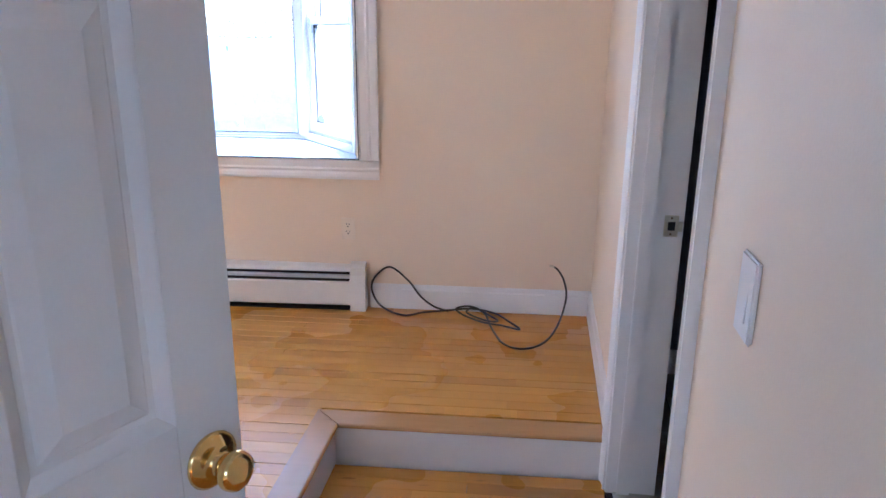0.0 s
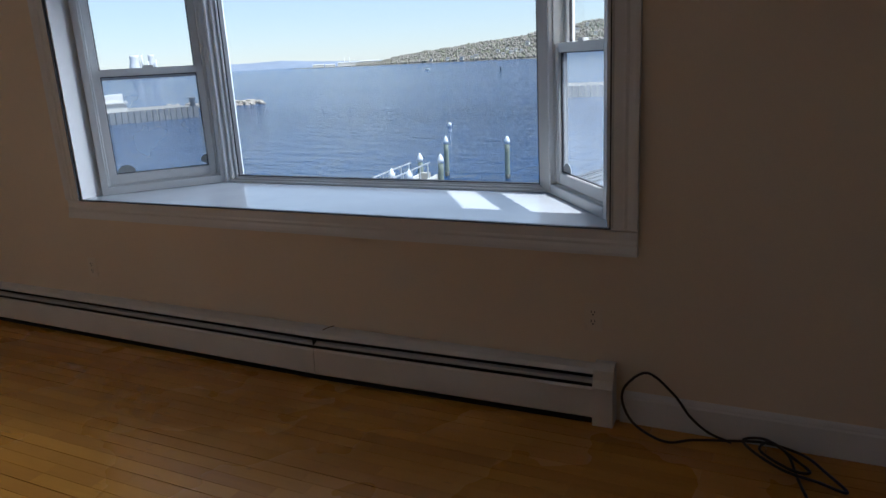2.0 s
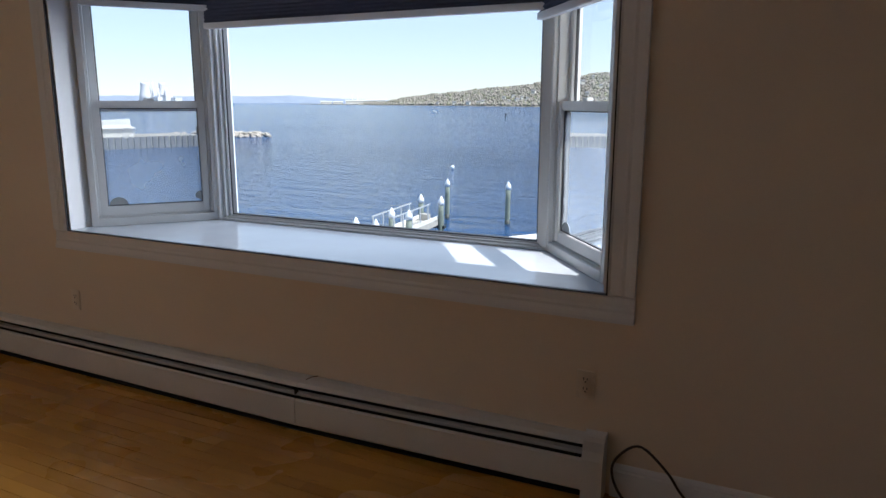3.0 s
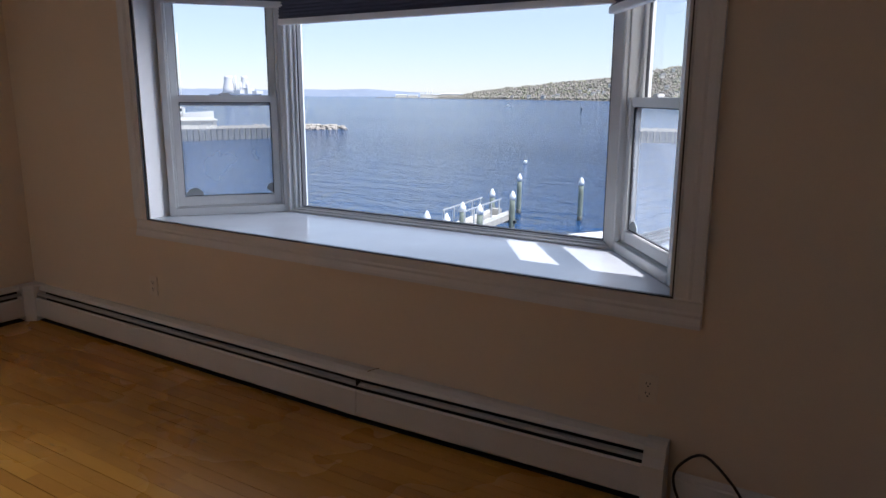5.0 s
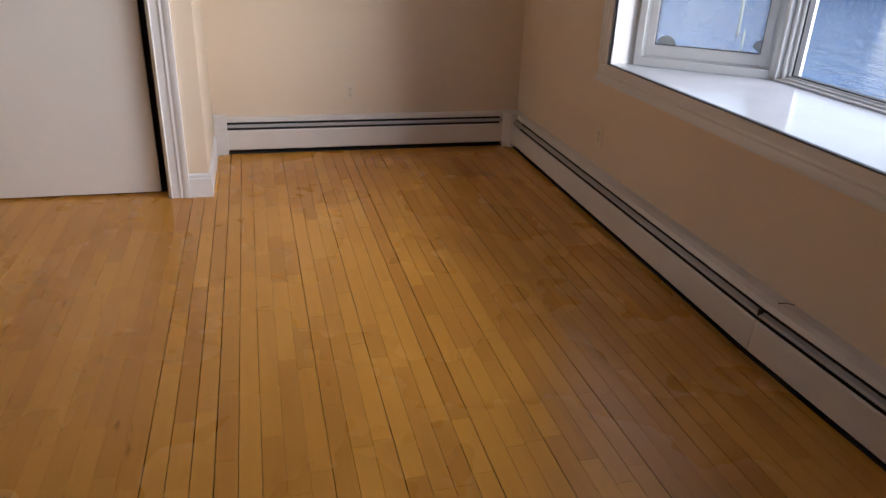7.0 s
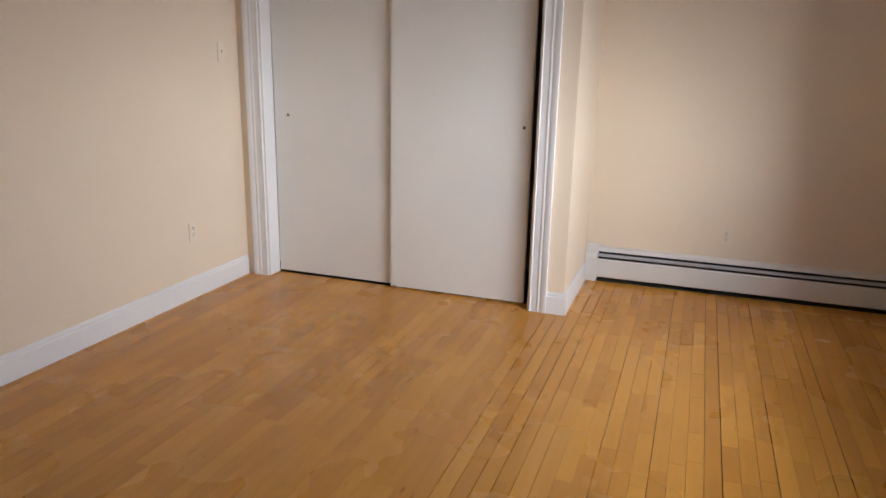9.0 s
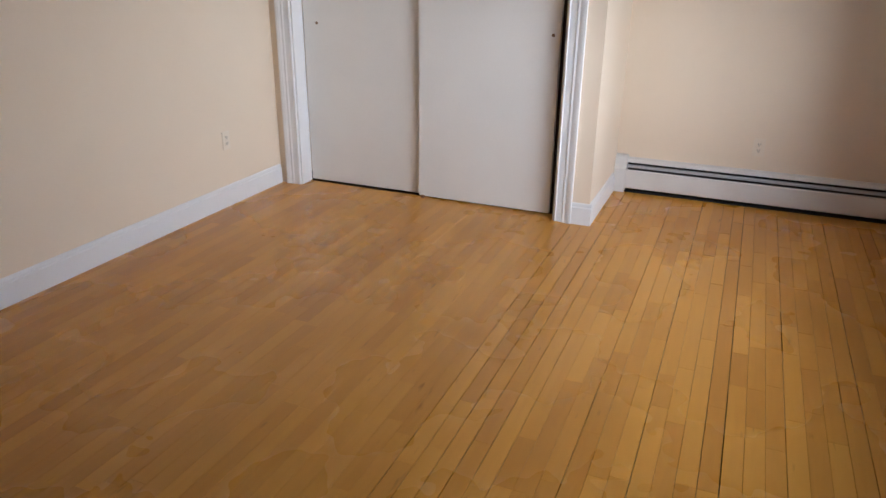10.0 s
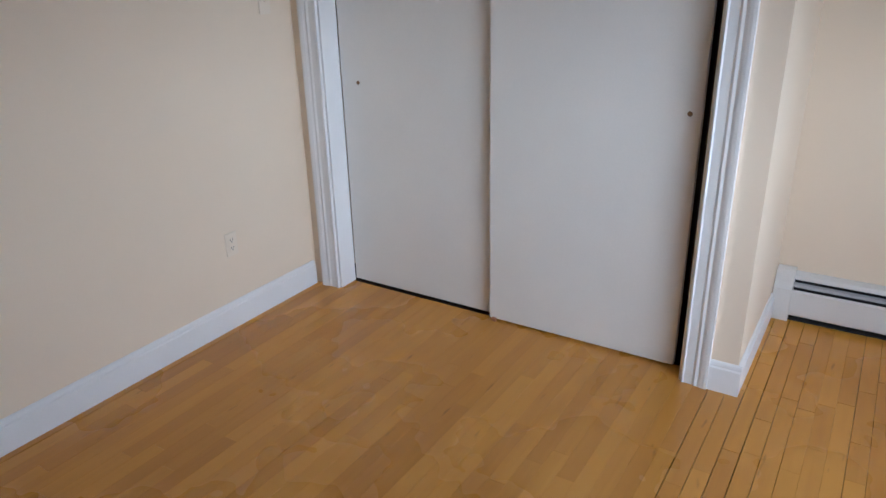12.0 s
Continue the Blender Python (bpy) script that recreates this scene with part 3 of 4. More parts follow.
part("cover", slab([(XW + 0.001, YN - 0.001), (XW + 0.001, YN - 0.13), (XW + HD + 0.006, YN - 0.13), (XW + 0.13, YN - HD - 0.006), (XW + 0.13, YN - 0.001)], 0.0, HH + 0.006), HEATER, corner_cover)

part("flared_tab", slab([(XW + 0.13, YN - 0.002), (XW + 0.20, YN - 0.002), (XW + 0.15, YN - 0.05), (XW + 0.13, YN - 0.06)], HH + 0.0, HH + 0.004), HEATER, corner_cover, "bent metal tab")
part("flared_tab", slab([(XW + 0.002, YN - 0.13), (XW + 0.06, YN - 0.13), (XW + 0.05, YN - 0.15), (XW + 0.002, YN - 0.19)], HH + 0.0, HH + 0.004), HEATER, corner_cover, "bent metal tab")
part("loose_tab", tube([(-0.635, YN - 0.055, HH + 0.002), (-0.615, YN - 0.04, HH + 0.012), (-0.585, YN - 0.03, HH + 0.020)], 0.0022, 6, 3), BRONZE, north_heater, "small bent metal tab")

# ---------------------------------------------------------------- outlets and switch


def outlet(m):
    """Duplex outlet: local x right, z up, y into the wall."""
    ob = thing("wall_outlet", "ivory duplex wall outlet with its cover plate", "outlet", m, "wall outlets")
    part("cover_plate", boxes((-0.036, 0.036, -0.006, 0.0, -0.058, 0.058), bevel=0.0025), PLATE, ob)
    for s in (-1, 1):
        face = part("receptacle", boxes((-0.017, 0.017, -0.0085, -0.005, s * 0.0195 - 0.014, s * 0.0195 + 0.014), bevel=0.003), PLATE, ob)
        part("slot", boxes((-0.0085, -0.0055, -0.0092, -0.0075, s * 0.0195 + 0.000, s * 0.0195 + 0.0095)), SLOT, face)
        part("slot", boxes((0.0055, 0.0085, -0.0092, -0.0075, s * 0.0195 + 0.001, s * 0.0195 + 0.0085)), SLOT, face)
        part("ground_hole", boxes((-0.0028, 0.0028, -0.0092, -0.0075, s * 0.0195 - 0.0095, s * 0.0195 - 0.0045)), SLOT, face)
    part("screw", lathe([(0.003, 0), (0.0026, 0.001)], pose(0, -0.006, 0, 90), 10), PLATE, ob)
    return ob


outlet(pose(0.648, YN, 0.43))
outlet(pose(-2.25, YN, 0.40))
outlet(pose(XW, 3.64, 0.385, 0, 0, 90))
outlet(pose(-2.148, YS, 0.418, 0, 0, 180))
switch = thing("light_switch", "white rocker light switch plate beside the doorway", "switch", EAST @ pose(0, -2.585, 1.058, 0, 0, -90))
part("cover_plate", boxes((-0.036, 0.036, -0.008, 0.0, -0.059, 0.059), bevel=0.003), TRIM, switch)
part("rocker", extrude([(-0.007, -0.033), (-0.0105, -0.033), (-0.009, 0.0), (-0.0075, 0.033), (-0.007, 0.033)], 0.033, axes((0, 1, 0), (1, 0, 0), (0, 0, 1), (-0.0165, 0, 0))), TRIM, switch, "white rocker paddle")
outlet_high = thing("wall_switch", "small white switch plate high beside the closet", "switch", pose(-2.53, YS, 1.485, 0, 0, 180))
part("cover_plate", boxes((-0.036, 0.036, -0.006, 0.0, -0.058, 0.058), bevel=0.0025), PLATE, outlet_high)
part("toggle", boxes((-0.005, 0.005, -0.016, -0.005, -0.004, 0.012), bevel=0.002), PLATE, outlet_high)

# ---------------------------------------------------------------- doors
for name, x, y0, y1, py in (("back", -2.846, CY0 + 0.014, 1.65, 0.82), ("front", -2.802, 1.583, 2.478, 2.435)):
    d = thing("sliding_door", "flat off-white sliding closet door with a small finger pull", "door", pose(x, 0, 0), "closet doors")
    part("slab", boxes((-0.017, 0.017, y0, y1, 0.012, 2.045), bevel=0.0015), SLAB, d)
    part("finger_pull", lathe([(0.010, 0.0), (0.010, 0.0012), (0.0075, 0.0016), (0.006, 0.0004)], pose(0.017, py, 1.09, 0, 90), 20), BRONZE, d, "dark bronze finger pull")
guide = thing("door_guide", "small copper coloured floor guide between the closet doors", "door guide", pose(-2.783, 1.611, 0))
part("guide_block", boxes((-0.006, 0.012, -0.012, 0.012, 0.0, 0.018), bevel=0.002), COPPER, guide)

HINGE, EDGE = Vector((0.684, 1.605)), Vector((1.045, 2.285))
d2 = (EDGE - HINGE).normalized()
DW, DH = (EDGE - HINGE).length, 2.02
door_m = axes((d2.x, d2.y, 0), (-d2.y, d2.x, 0), (0, 0, 1), (HINGE.x, HINGE.y, -STEP + 0.012))
entry = tagged(new("door_entry"), "open white six-panel door with a brass knob", "door", "", "structure")
entry.matrix_basis = door_m


def door_panel(x0, x1, z0, z1, t):
    """A raised field with a sunk moulding on both faces."""
    bm = bmesh.new()
    for face in (0, 1):
        loops = []
        for inset, deep in ((0.0, 0.0005), (0.003, 0.002), (0.020, 0.0145), (0.030, 0.0150), (0.034, 0.0125), (0.062, 0.005)):
            y = t - deep if face else deep
            loops.append([bm.verts.new(p) for p in ((x0 + inset, y, z0 + inset), (x1 - inset, y, z0 + inset), (x1 - inset, y, z1 - inset), (x0 + inset, y, z1 - inset))])
        for a, b in zip(loops, loops[1:]):
            for i in range(4):
                bm.faces.new((a[i], a[(i + 1) % 4], b[(i + 1) % 4], b[i]))
        bm.faces.new(loops[-1])
    bmesh.ops.recalc_face_normals(bm, faces=bm.faces)
    return bm


DT, ST, MID = 0.036, 0.115, 0.105
PW = (DW - 2 * ST - MID) / 2
for x0 in (0, DW - ST):
    part("stile", boxes((x0, x0 + ST, 0, DT, 0, DH), bevel=0.0015), DOOR, entry)
for z0, z1 in ((0, 0.23), (0.81, 1.01), (1.62, 1.73), (DH - 0.115, DH)):
    part("rail", boxes((ST, DW - ST, 0.0002, DT - 0.0002, z0, z1)), DOOR, entry)
for z0, z1 in ((0.23, 0.81), (1.01, 1.62), (1.73, DH - 0.115)):
    part("mullion", boxes((ST + PW, ST + PW + MID, 0.0002, DT - 0.0002, z0, z1)), DOOR, entry)
    for x0 in (ST, ST + PW + MID):
        part("panel", door_panel(x0, x0 + PW, z0, z1, DT), DOOR, entry)
KZ = 0.938
knob_profile = [(r * (1.34 if h < 0.02 else 1.12), h * 1.0) for r, h in ((0.034, 0.0), (0.035, 0.003), (0.031, 0.008), (0.020, 0.012), (0.0125, 0.015), (0.0115, 0.030), (0.016, 0.036), (0.025, 0.042),
                (0.0285, 0.052), (0.0265, 0.062), (0.018, 0.069), (0.006, 0.0715))]
for side, y in ((1, -0.0005), (-1, 0.0365)):
    part("knob", lathe(knob_profile, pose(DW - 0.060, y, KZ - 0.012, 90 if side == 1 else -90), 36), BRASS, entry, "polished brass knob and rose")
part("latch_plate", boxes((DW - 0.0005, DW + 0.0015, 0.006, 0.030, KZ - 0.040, KZ + 0.017)), BRASS, entry, "brass latch plate")
for z in (0.2, 1.0, 1.8):
    part("hinge", lathe([(0.006, -0.045), (0.006, 0.045)], pose(-0.004, 0.0, z), 12), BRASS, entry)

# ---------------------------------------------------------------- cable on the floor
cable = thing("cable", "tangled black coaxial cable lying against the wall", "cable")
loop = [(1.18, 4.79, 0.010), (1.10, 4.79, 0.035), (1.03, 4.79, 0.09), (0.97, 4.79, 0.17), (0.87, 4.80, 0.24), (0.79, 4.80, 0.18), (0.775, 4.79, 0.11), (0.83, 4.76, 0.035),
        (0.95, 4.72, 0.006), (1.05, 4.77, 0.006), (1.18, 4.80, 0.012), (1.30, 4.81, 0.022), (1.42, 4.78, 0.014), (1.49, 4.70, 0.008), (1.55, 4.60, 0.006), (1.46, 4.62, 0.014),
        (1.36, 4.65, 0.016), (1.26, 4.75, 0.010), (1.22, 4.81, 0.020), (1.30, 4.815, 0.032), (1.40, 4.72, 0.022), (1.44, 4.66, 0.020), (1.38, 4.65, 0.024), (1.28, 4.74, 0.026),
        (1.31, 4.80, 0.034), (1.37, 4.76, 0.018), (1.40, 4.64, 0.010)]
tail = [(1.43, 4.53, 0.006), (1.47, 4.42, 0.006), (1.54, 4.37, 0.006), (1.62, 4.40, 0.006), (1.69, 4.50, 0.010), (1.75, 4.66, 0.04), (1.785, 4.78, 0.12), (1.77, 4.80, 0.20), (1.74, 4.81, 0.25), (1.715, 4.815, 0.268)]
part("cord", tube(loop + tail, 0.0052, 8, 7), CABLE, cable)
part("connector", tube([(1.72, 4.815, 0.266), (1.706, 4.817, 0.270), (1.694, 4.818, 0.270)], 0.0062, 10, 2), STEEL, cable, "metal end connector")

# ---------------------------------------------------------------- outside
WATERZ = -6.2


def water_shader():
    m = bpy.data.materials.new("river_water")
    m.use_nodes = True
    n, l = m.node_tree.nodes, m.node_tree.links
    p = n["Principled BSDF"]
    p.inputs["Base Color"].default_value = (0.014, 0.068, 0.185, 1)
    p.inputs["Roughness"].default_value = 0.10
    p.inputs["IOR"].default_value = 1.33
    geo = n.new("ShaderNodeNewGeometry")

    def waves(scale, stretch, detail, rough=0.55):
        mul = n.new("ShaderNodeVectorMath")
        mul.operation = "MULTIPLY"
        mul.inputs[1].default_value = stretch
        l.new(geo.outputs["Position"], mul.inputs[0])
        t = n.new("ShaderNodeTexNoise")
        t.inputs["Scale"].default_value, t.inputs["Detail"].default_value, t.inputs["Roughness"].default_value = scale, detail, rough
        l.new(mul.outputs[0], t.inputs["Vector"])
        return t
    a, b, c = waves(1.0, (0.8, 1.8, 1), 5, 0.62), waves(1.0, (0.22, 0.50, 1), 4, 0.6), waves(1.0, (0.003, 0.018, 1), 4, 0.6)
    bump1, bump2 = n.new("ShaderNodeBump"), n.new("ShaderNodeBump")
    bump1.inputs["Strength"].default_value, bump1.inputs["Distance"].default_value = 1.0, 1.9
    bump2.inputs["Strength"].default_value, bump2.inputs["Distance"].default_value = 1.0, 1.3
    l.new(b.outputs["Fac"], bump1.inputs["Height"])
    l.new(a.outputs["Fac"], bump2.inputs["Height"])
    l.new(bump1.outputs[0], bump2.inputs["Normal"])
    l.new(bump2.outputs[0], p.inputs["Normal"])
    # smoother slicks and wind lanes
    r = n.new("ShaderNodeMapRange")
    r.inputs["From Min"].default_value, r.inputs["From Max"].default_value = 0.40, 0.66
    r.inputs["To Min"].default_value, r.inputs["To Max"].default_value = 1.0, 0.5
    l.new(c.outputs["Fac"], r.inputs["Value"])
    l.new(r.outputs[0], bump2.inputs["Strength"])
    return m


WATER = water_shader()
PILE = shader("weathered_pile_wood", (0.20, 0.23, 0.19), 0.8, tone=0.3, scale=3, fine=30, bump=0.3)
WET = shader("wet_pile_foot", (0.03, 0.035, 0.03), 0.5, tone=0.3)
CAPW = shader("white_pile_cap", (0.82, 0.84, 0.86), 0.4)
PLANK = shader("weathered_deck_wood", (0.42, 0.40, 0.36), 0.8, tone=0.2, scale=2, fine=20, bump=0.2)
BLEACH = shader("bleached_deck_boards", (0.70, 0.69, 0.66), 0.75, tone=0.12, scale=1.5, fine=20, bump=0.2)
ALU = shader("aluminium_rail", (0.72, 0.73, 0.74), 0.35, metal=0.6)
ROCK = shader("pale_riprap_rock", (0.40, 0.36, 0.31), 0.9, tone=0.35, scale=0.8, fine=6, bump=0.4)
SHEET = shader("sheet_pile_steel", (0.14, 0.14, 0.14), 0.7, tone=0.3, scale=0.5, fine=6)
EARTH = shader("wharf_gravel", (0.30, 0.28, 0.24), 0.9, tone=0.2, scale=0.2, fine=3)
HULL = shader("white_boat_hull", (0.82, 0.82, 0.80), 0.25)
TINT = shader("dark_boat_glass", (0.03, 0.04, 0.05), 0.1)
SIDING = shader("white_siding", (0.62, 0.60, 0.55), 0.6)
SHINGLE = shader("grey_shingle_roof", (0.16, 0.16, 0.17), 0.8, tone=0.2)
CONCRETE = shader("pale_tower_concrete", (0.62, 0.62, 0.63), 0.8)
# pale blue base colour carries the distance haze of the far shore
HAZED_SHORE = shader("shore_with_painted_haze", (0.22, 0.26, 0.33), 0.95, tone=0.15, scale=0.02, fine=0.2, bump=0)
MEADOW = shader("hillside_undergrowth", (0.23, 0.21, 0.17), 0.95, tone=0.3, scale=0.02, fine=0.2, bump=0)


def wood_crowns():
    m = bpy.data.materials.new("hazed_spring_woods")
    m.use_nodes = True
    n, l = m.node_tree.nodes, m.node_tree.links
    p = n["Principled BSDF"]
    p.inputs["Roughness"].default_value = 0.95
    geo, ramp = n.new("ShaderNodeNewGeometry"), n.new("ShaderNodeValToRGB")
    e = ramp.color_ramp.elements
    # crown colours are lifted and greyed to paint in distance haze
    e[0].position, e[0].color = 0.0, (0.27, 0.24, 0.205, 1)
    e[1].position, e[1].color = 1.0, (0.33, 0.315, 0.20, 1)
    for pos, col in ((0.45, (0.29, 0.265, 0.23, 1)), (0.62, (0.22, 0.20, 0.17, 1)), (0.86, (0.17, 0.185, 0.125, 1))):
        x = e.new(pos)
        x.color = col
    l.new(geo.outputs["Random Per Island"], ramp.inputs[0])
    l.new(ramp.outputs[0], p.inputs["Base Color"])
    return m


CROWN = wood_crowns()
rnd = random.Random(11)

structure("water", boxes((-4600, 4600, -300, 4600, WATERZ - 2, WATERZ)), WATER, "wide blue river rippled by wind", "water")
structure("foundation", boxes((XW - 0.14, 2.0, -0.6, YN + 0.14, WATERZ - 1, -0.62)), SHEET, "plain foundation wall under the house", "foundation")


def polar(az, r, z):
    a = radians(az)
    return Vector((1.31 + r * math.sin(a), 2.44 + r * math.cos(a), z))


def shore_r(az):
    return 1136 + (-19.4 - az) * (46 if az < -19.4 else 25)


def ridge_el(az):
    pts = ((-33.0, 0.05), (-31.0, 0.16), (-29.5, 0.47), (-27.3, 0.74), (-22.9, 1.18), (-19.4, 1.55), (-16.6, 2.1), (-13.8, 2.4), (-9.0, 2.5), (6.0, 2.3))
    for (a, ea), (b, eb) in zip(pts, pts[1:]):
        if a <= az <= b:
            return ea + (eb - ea) * (az - a) / (b - a)
    return 0.05


def hill_z(az, s):
    top = 1.45 + math.tan(radians(ridge_el(az))) * (shore_r(az) + 330) - 9
    rise = s * s * (3 - 2 * s)
    return WATERZ + 1.0 + (max(top, WATERZ + 3) - WATERZ) * rise + 3 * noise.noise((az * 1.3, s * 6, 0)) * rise


bm = bmesh.new()
cols = []
for i in range(80):
    az = -33 + i * 0.5
    cols.append([bm.verts.new(polar(az, shore_r(az) + s * 330, hill_z(az, s) if s > 0 else WATERZ - 1)) for s in (0, 0.02, 0.15, 0.3, 0.45, 0.6, 0.75, 0.9, 1.0)]
                + [bm.verts.new(polar(az, shore_r(az) + 700, WATERZ))])
for a, b in zip(cols, cols[1:]):
    for k in range(len(a) - 1):
        bm.faces.new((a[k], b[k], b[k + 1], a[k + 1]))
structure("backdrop_hill", bm, MEADOW, "wooded hill on the far shore", "hill")

# woods: uneven clumps, one sheet of crowns
ball = bmesh.new()
bmesh.ops.create_icosphere(ball, subdivisions=1, radius=1)
bv, bf = [v.co.copy() for v in ball.verts], [[v.index for v in f.verts] for f in ball.faces]
ball.free()
tv, tf = [], []
for i in range(12500):
    az = rnd.uniform(-32.6, 3)
    s = rnd.uniform(0.01, 1.0) ** 0.9
    base = polar(az, shore_r(az) + s * 330, hill_z(az, s))
    big = rnd.uniform(1.2, 2.9) * (0.7 if ridge_el(az) < 0.4 else 1)
    tall = rnd.uniform(0.9, 1.7)
    k = len(tv)
    for v in bv:
        w = 1 + rnd.uniform(-0.28, 0.28)
        tv.append(base + Vector((v.x * big * w, v.y * big * w, big * 0.8 + v.z * big * tall * w * 0.8)))
    tf += [[j + k for j in f] for f in bf]
data = bpy.data.meshes.new("far_woods")
data.from_pydata(tv, [], tf)
data.materials.append(CROWN)
tagged(new("far_woods", data), "bare and budding spring trees covering the far hillside", "woods", "", "stuff")

# houses on the hillside
house = thing("house", "small pale house among trees on the far hillside", "house", group="hillside houses")
part("wall", boxes((-6, 6, -4, 4, -3, 6)), SIDING, house)
part("roof", extrude([(-5, 6), (5, 6), (0, 9.5)], 13, axes((0, 1, 0), (1, 0, 0), (0, 0, 1), (-6.5, 0, 0))), SHINGLE, house)
for wx in (-3.6, 0, 3.6):
    part("window", boxes((wx - 0.8, wx + 0.8, -4.06, -3.98, 2.2, 4.2)), TINT, house)
spots = [(-23.6, .10), (-23.3, .16), (-21.6, .35), (-20.6, .24), (-20.2, .33), (-19.8, .30), (-21.2, .20), (-20.9, .40), (-25.5, .05), (-24.4, .03), (-18.2, .35),
         (-17.3, .55), (-16.4, .7), (-15.6, .62), (-14.8, .75), (-19.3, .5), (-15.2, .35), (-16.9, .25), (-26.8, .06), (-14.2, .5)]
for k, (az, s) in enumerate(spots):
    m = Matrix.Translation(polar(az, shore_r(az) + s * 330 - 8, hill_z(az, s) + 3)) @ pose(0, 0, 0, 0, 0, -az + rnd.uniform(-40, 40)) @ Matrix.Scale(rnd.uniform(0.4, 0.6), 4)
    if k == 0:
        house.matrix_basis = m
    else:
        c = copy_thing(house, m)
        c.scale = (0.42 + 0.22 * rnd.random(),) * 3

# low far shore
bm = bmesh.new()
prev = None
for i in range(100):
    az = -75 + i * 0.46
    el = 0.42 + 0.09 * noise.noise((az * 0.25, 3, 0)) + 0.04 * noise.noise((az * 2.5, 1, 0))
    if az > -38:
        el = max(0.12, el - (az + 38) * 0.05)
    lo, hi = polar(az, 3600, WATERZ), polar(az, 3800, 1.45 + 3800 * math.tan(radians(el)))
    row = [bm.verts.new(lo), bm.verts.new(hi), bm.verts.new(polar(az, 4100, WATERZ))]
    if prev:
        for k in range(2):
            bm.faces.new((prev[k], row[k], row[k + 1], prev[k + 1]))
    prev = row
structure("backdrop_ridge", bm, HAZED_SHORE, "low shoreline on the horizon with haze in its colour", "shore")

# waterfront sheds on the far point
structure("backdrop_point", slab([tuple(polar(a, r, 0))[:2] for a, r in ((-31.0, 1720), (-31.0, 2400), (-37.5, 2600), (-37.5, 2300))], WATERZ - 1, WATERZ + 1.2), EARTH, "low sandy point on the far shore", "shore")
for az, wdt, hgt in ((-31.6, 60, 11), (-32.6, 45, 9), (-33.5, 40, 10), (-34.6, 30, 6), (-35.5, 34, 7)):
    ob = thing("warehouse", "long white warehouse on the distant waterfront", "building", Matrix.Translation(polar(az, 2280, WATERZ + 1.2)) @ pose(0, 0, 0, 0, 0, -az), "distant warehouses")
    part("wall", boxes((-wdt / 2, wdt / 2, 0, 25, 0, hgt)), SIDING, ob)
    part("roof", extrude([(-1, hgt), (26, hgt), (12.5, hgt + 2.0)], wdt + 2, axes((0, 1, 0), (1, 0, 0), (0, 0, 1), (-wdt / 2 - 1, 0, 0))), CONCRETE, ob)
for az in (-33.1, -33.5):
    structure("chimney", lathe([(1.6, 0), (1.1, 26)], Matrix.Translation(polar(az, 2330, WATERZ + 1.2)), 10), CONCRETE, "slim distant chimney", "chimney")

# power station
# station ground takes the same haze-coloured material as the ridge
structure("backdrop_station", slab([tuple(polar(a, r, 0))[:2] for a, r in ((-46.2, 3350), (-46.2, 3560), (-50, 3560), (-50, 3350))], WATERZ - 1, 5), HAZED_SHORE, "low ground under the power station", "shore")
for az, r0, r1 in ((-48.55, 31, 19), (-47.42, 19, 13)):
    prof = [(r0, 0), (r0 * 0.82, 24), (r1 * 1.05, 54), (r1, 68), (r1 * 1.04, 78)]
    tagged(part("cooling_tower", lathe(prof, Matrix.Translation(polar(az, 3420, 5)), 28), CONCRETE), "pale concrete cooling tower on the horizon", "tower", "cooling towers")
for az, h in ((-48.05, 79), (-47.68, 52), (-47.15, 56)):
    tagged(part("smokestack", lathe([(5, 0), (3.5, h)], Matrix.Translation(polar(az, 3400, 5)), 14), CONCRETE), "slim grey smokestack on the horizon", "chimney", "smokestacks")
tagged(part("power_station", boxes(*[(polar(a, 3390, 0).x - w, polar(a, 3390, 0).x + w, polar(a, 3390, 0).y, polar(a, 3390, 0).y + 40, 5, 5 + h) for a, w, h in ((-48.1, 30, 16), (-47.5, 26, 26), (-46.9, 30, 14))]), CONCRETE),
       "pale block of a distant power station", "building")

# wharf, shed, boat and breakwater
wharf_a, wharf_b = Vector((-122, 31)), Vector((-93.0, 97.5))
d = (wharf_b - wharf_a).normalized()
nrm = Vector((-d.y, d.x))
structure("wharf", slab([tuple(wharf_a), tuple(wharf_b), tuple(wharf_b + nrm * 14), tuple(wharf_a + nrm * 14)], WATERZ - 1, -4.35), EARTH, "sheet-piled gravel wharf", "wharf")
bm = bmesh.new()
k = 0.0
while k < (wharf_b - wharf_a).length:
    c = wharf_a + d * k
    add_box(bm, -0.36, 0.36, -0.28, 0.05, WATERZ - 0.6, -4.25, Matrix.Translation((c.x, c.y, 0)) @ pose(0, 0, 0, 0, 0, math.degrees(math.atan2(d.y, d.x))))
    k += 1.0
tagged(part("sheet_piling", bm, SHEET, bpy.data.objects["wharf"]), kind="stuff")
wm = math.degrees(math.atan2(d.y, d.x))
shed = thing("shed", "low white shed at the edge of the wharf", "shed", Matrix.Translation(polar(-50.9, 132, -4.35)) @ pose(0, 0, 0, 0, 0, wm))
part("wall", boxes((-3.1, 3.1, 0, 3, 0, 1.35)), SIDING, shed)
part("roof", extrude([(-0.4, 1.35), (3.4, 1.75), (3.4, 1.9), (-0.4, 1.5)], 6.6, axes((0, 1, 0), (1, 0, 0), (0, 0, 1), (-3.3, 0, 0))), SIDING, shed)
boat = thing("motor_yacht", "white motor yacht hauled out behind the wharf", "boat", Matrix.Translation(polar(-52.5, 143, -4.35)) @ pose(0, 0, 0, 0, 0, wm))
bm = bmesh.new()
rows_ = []
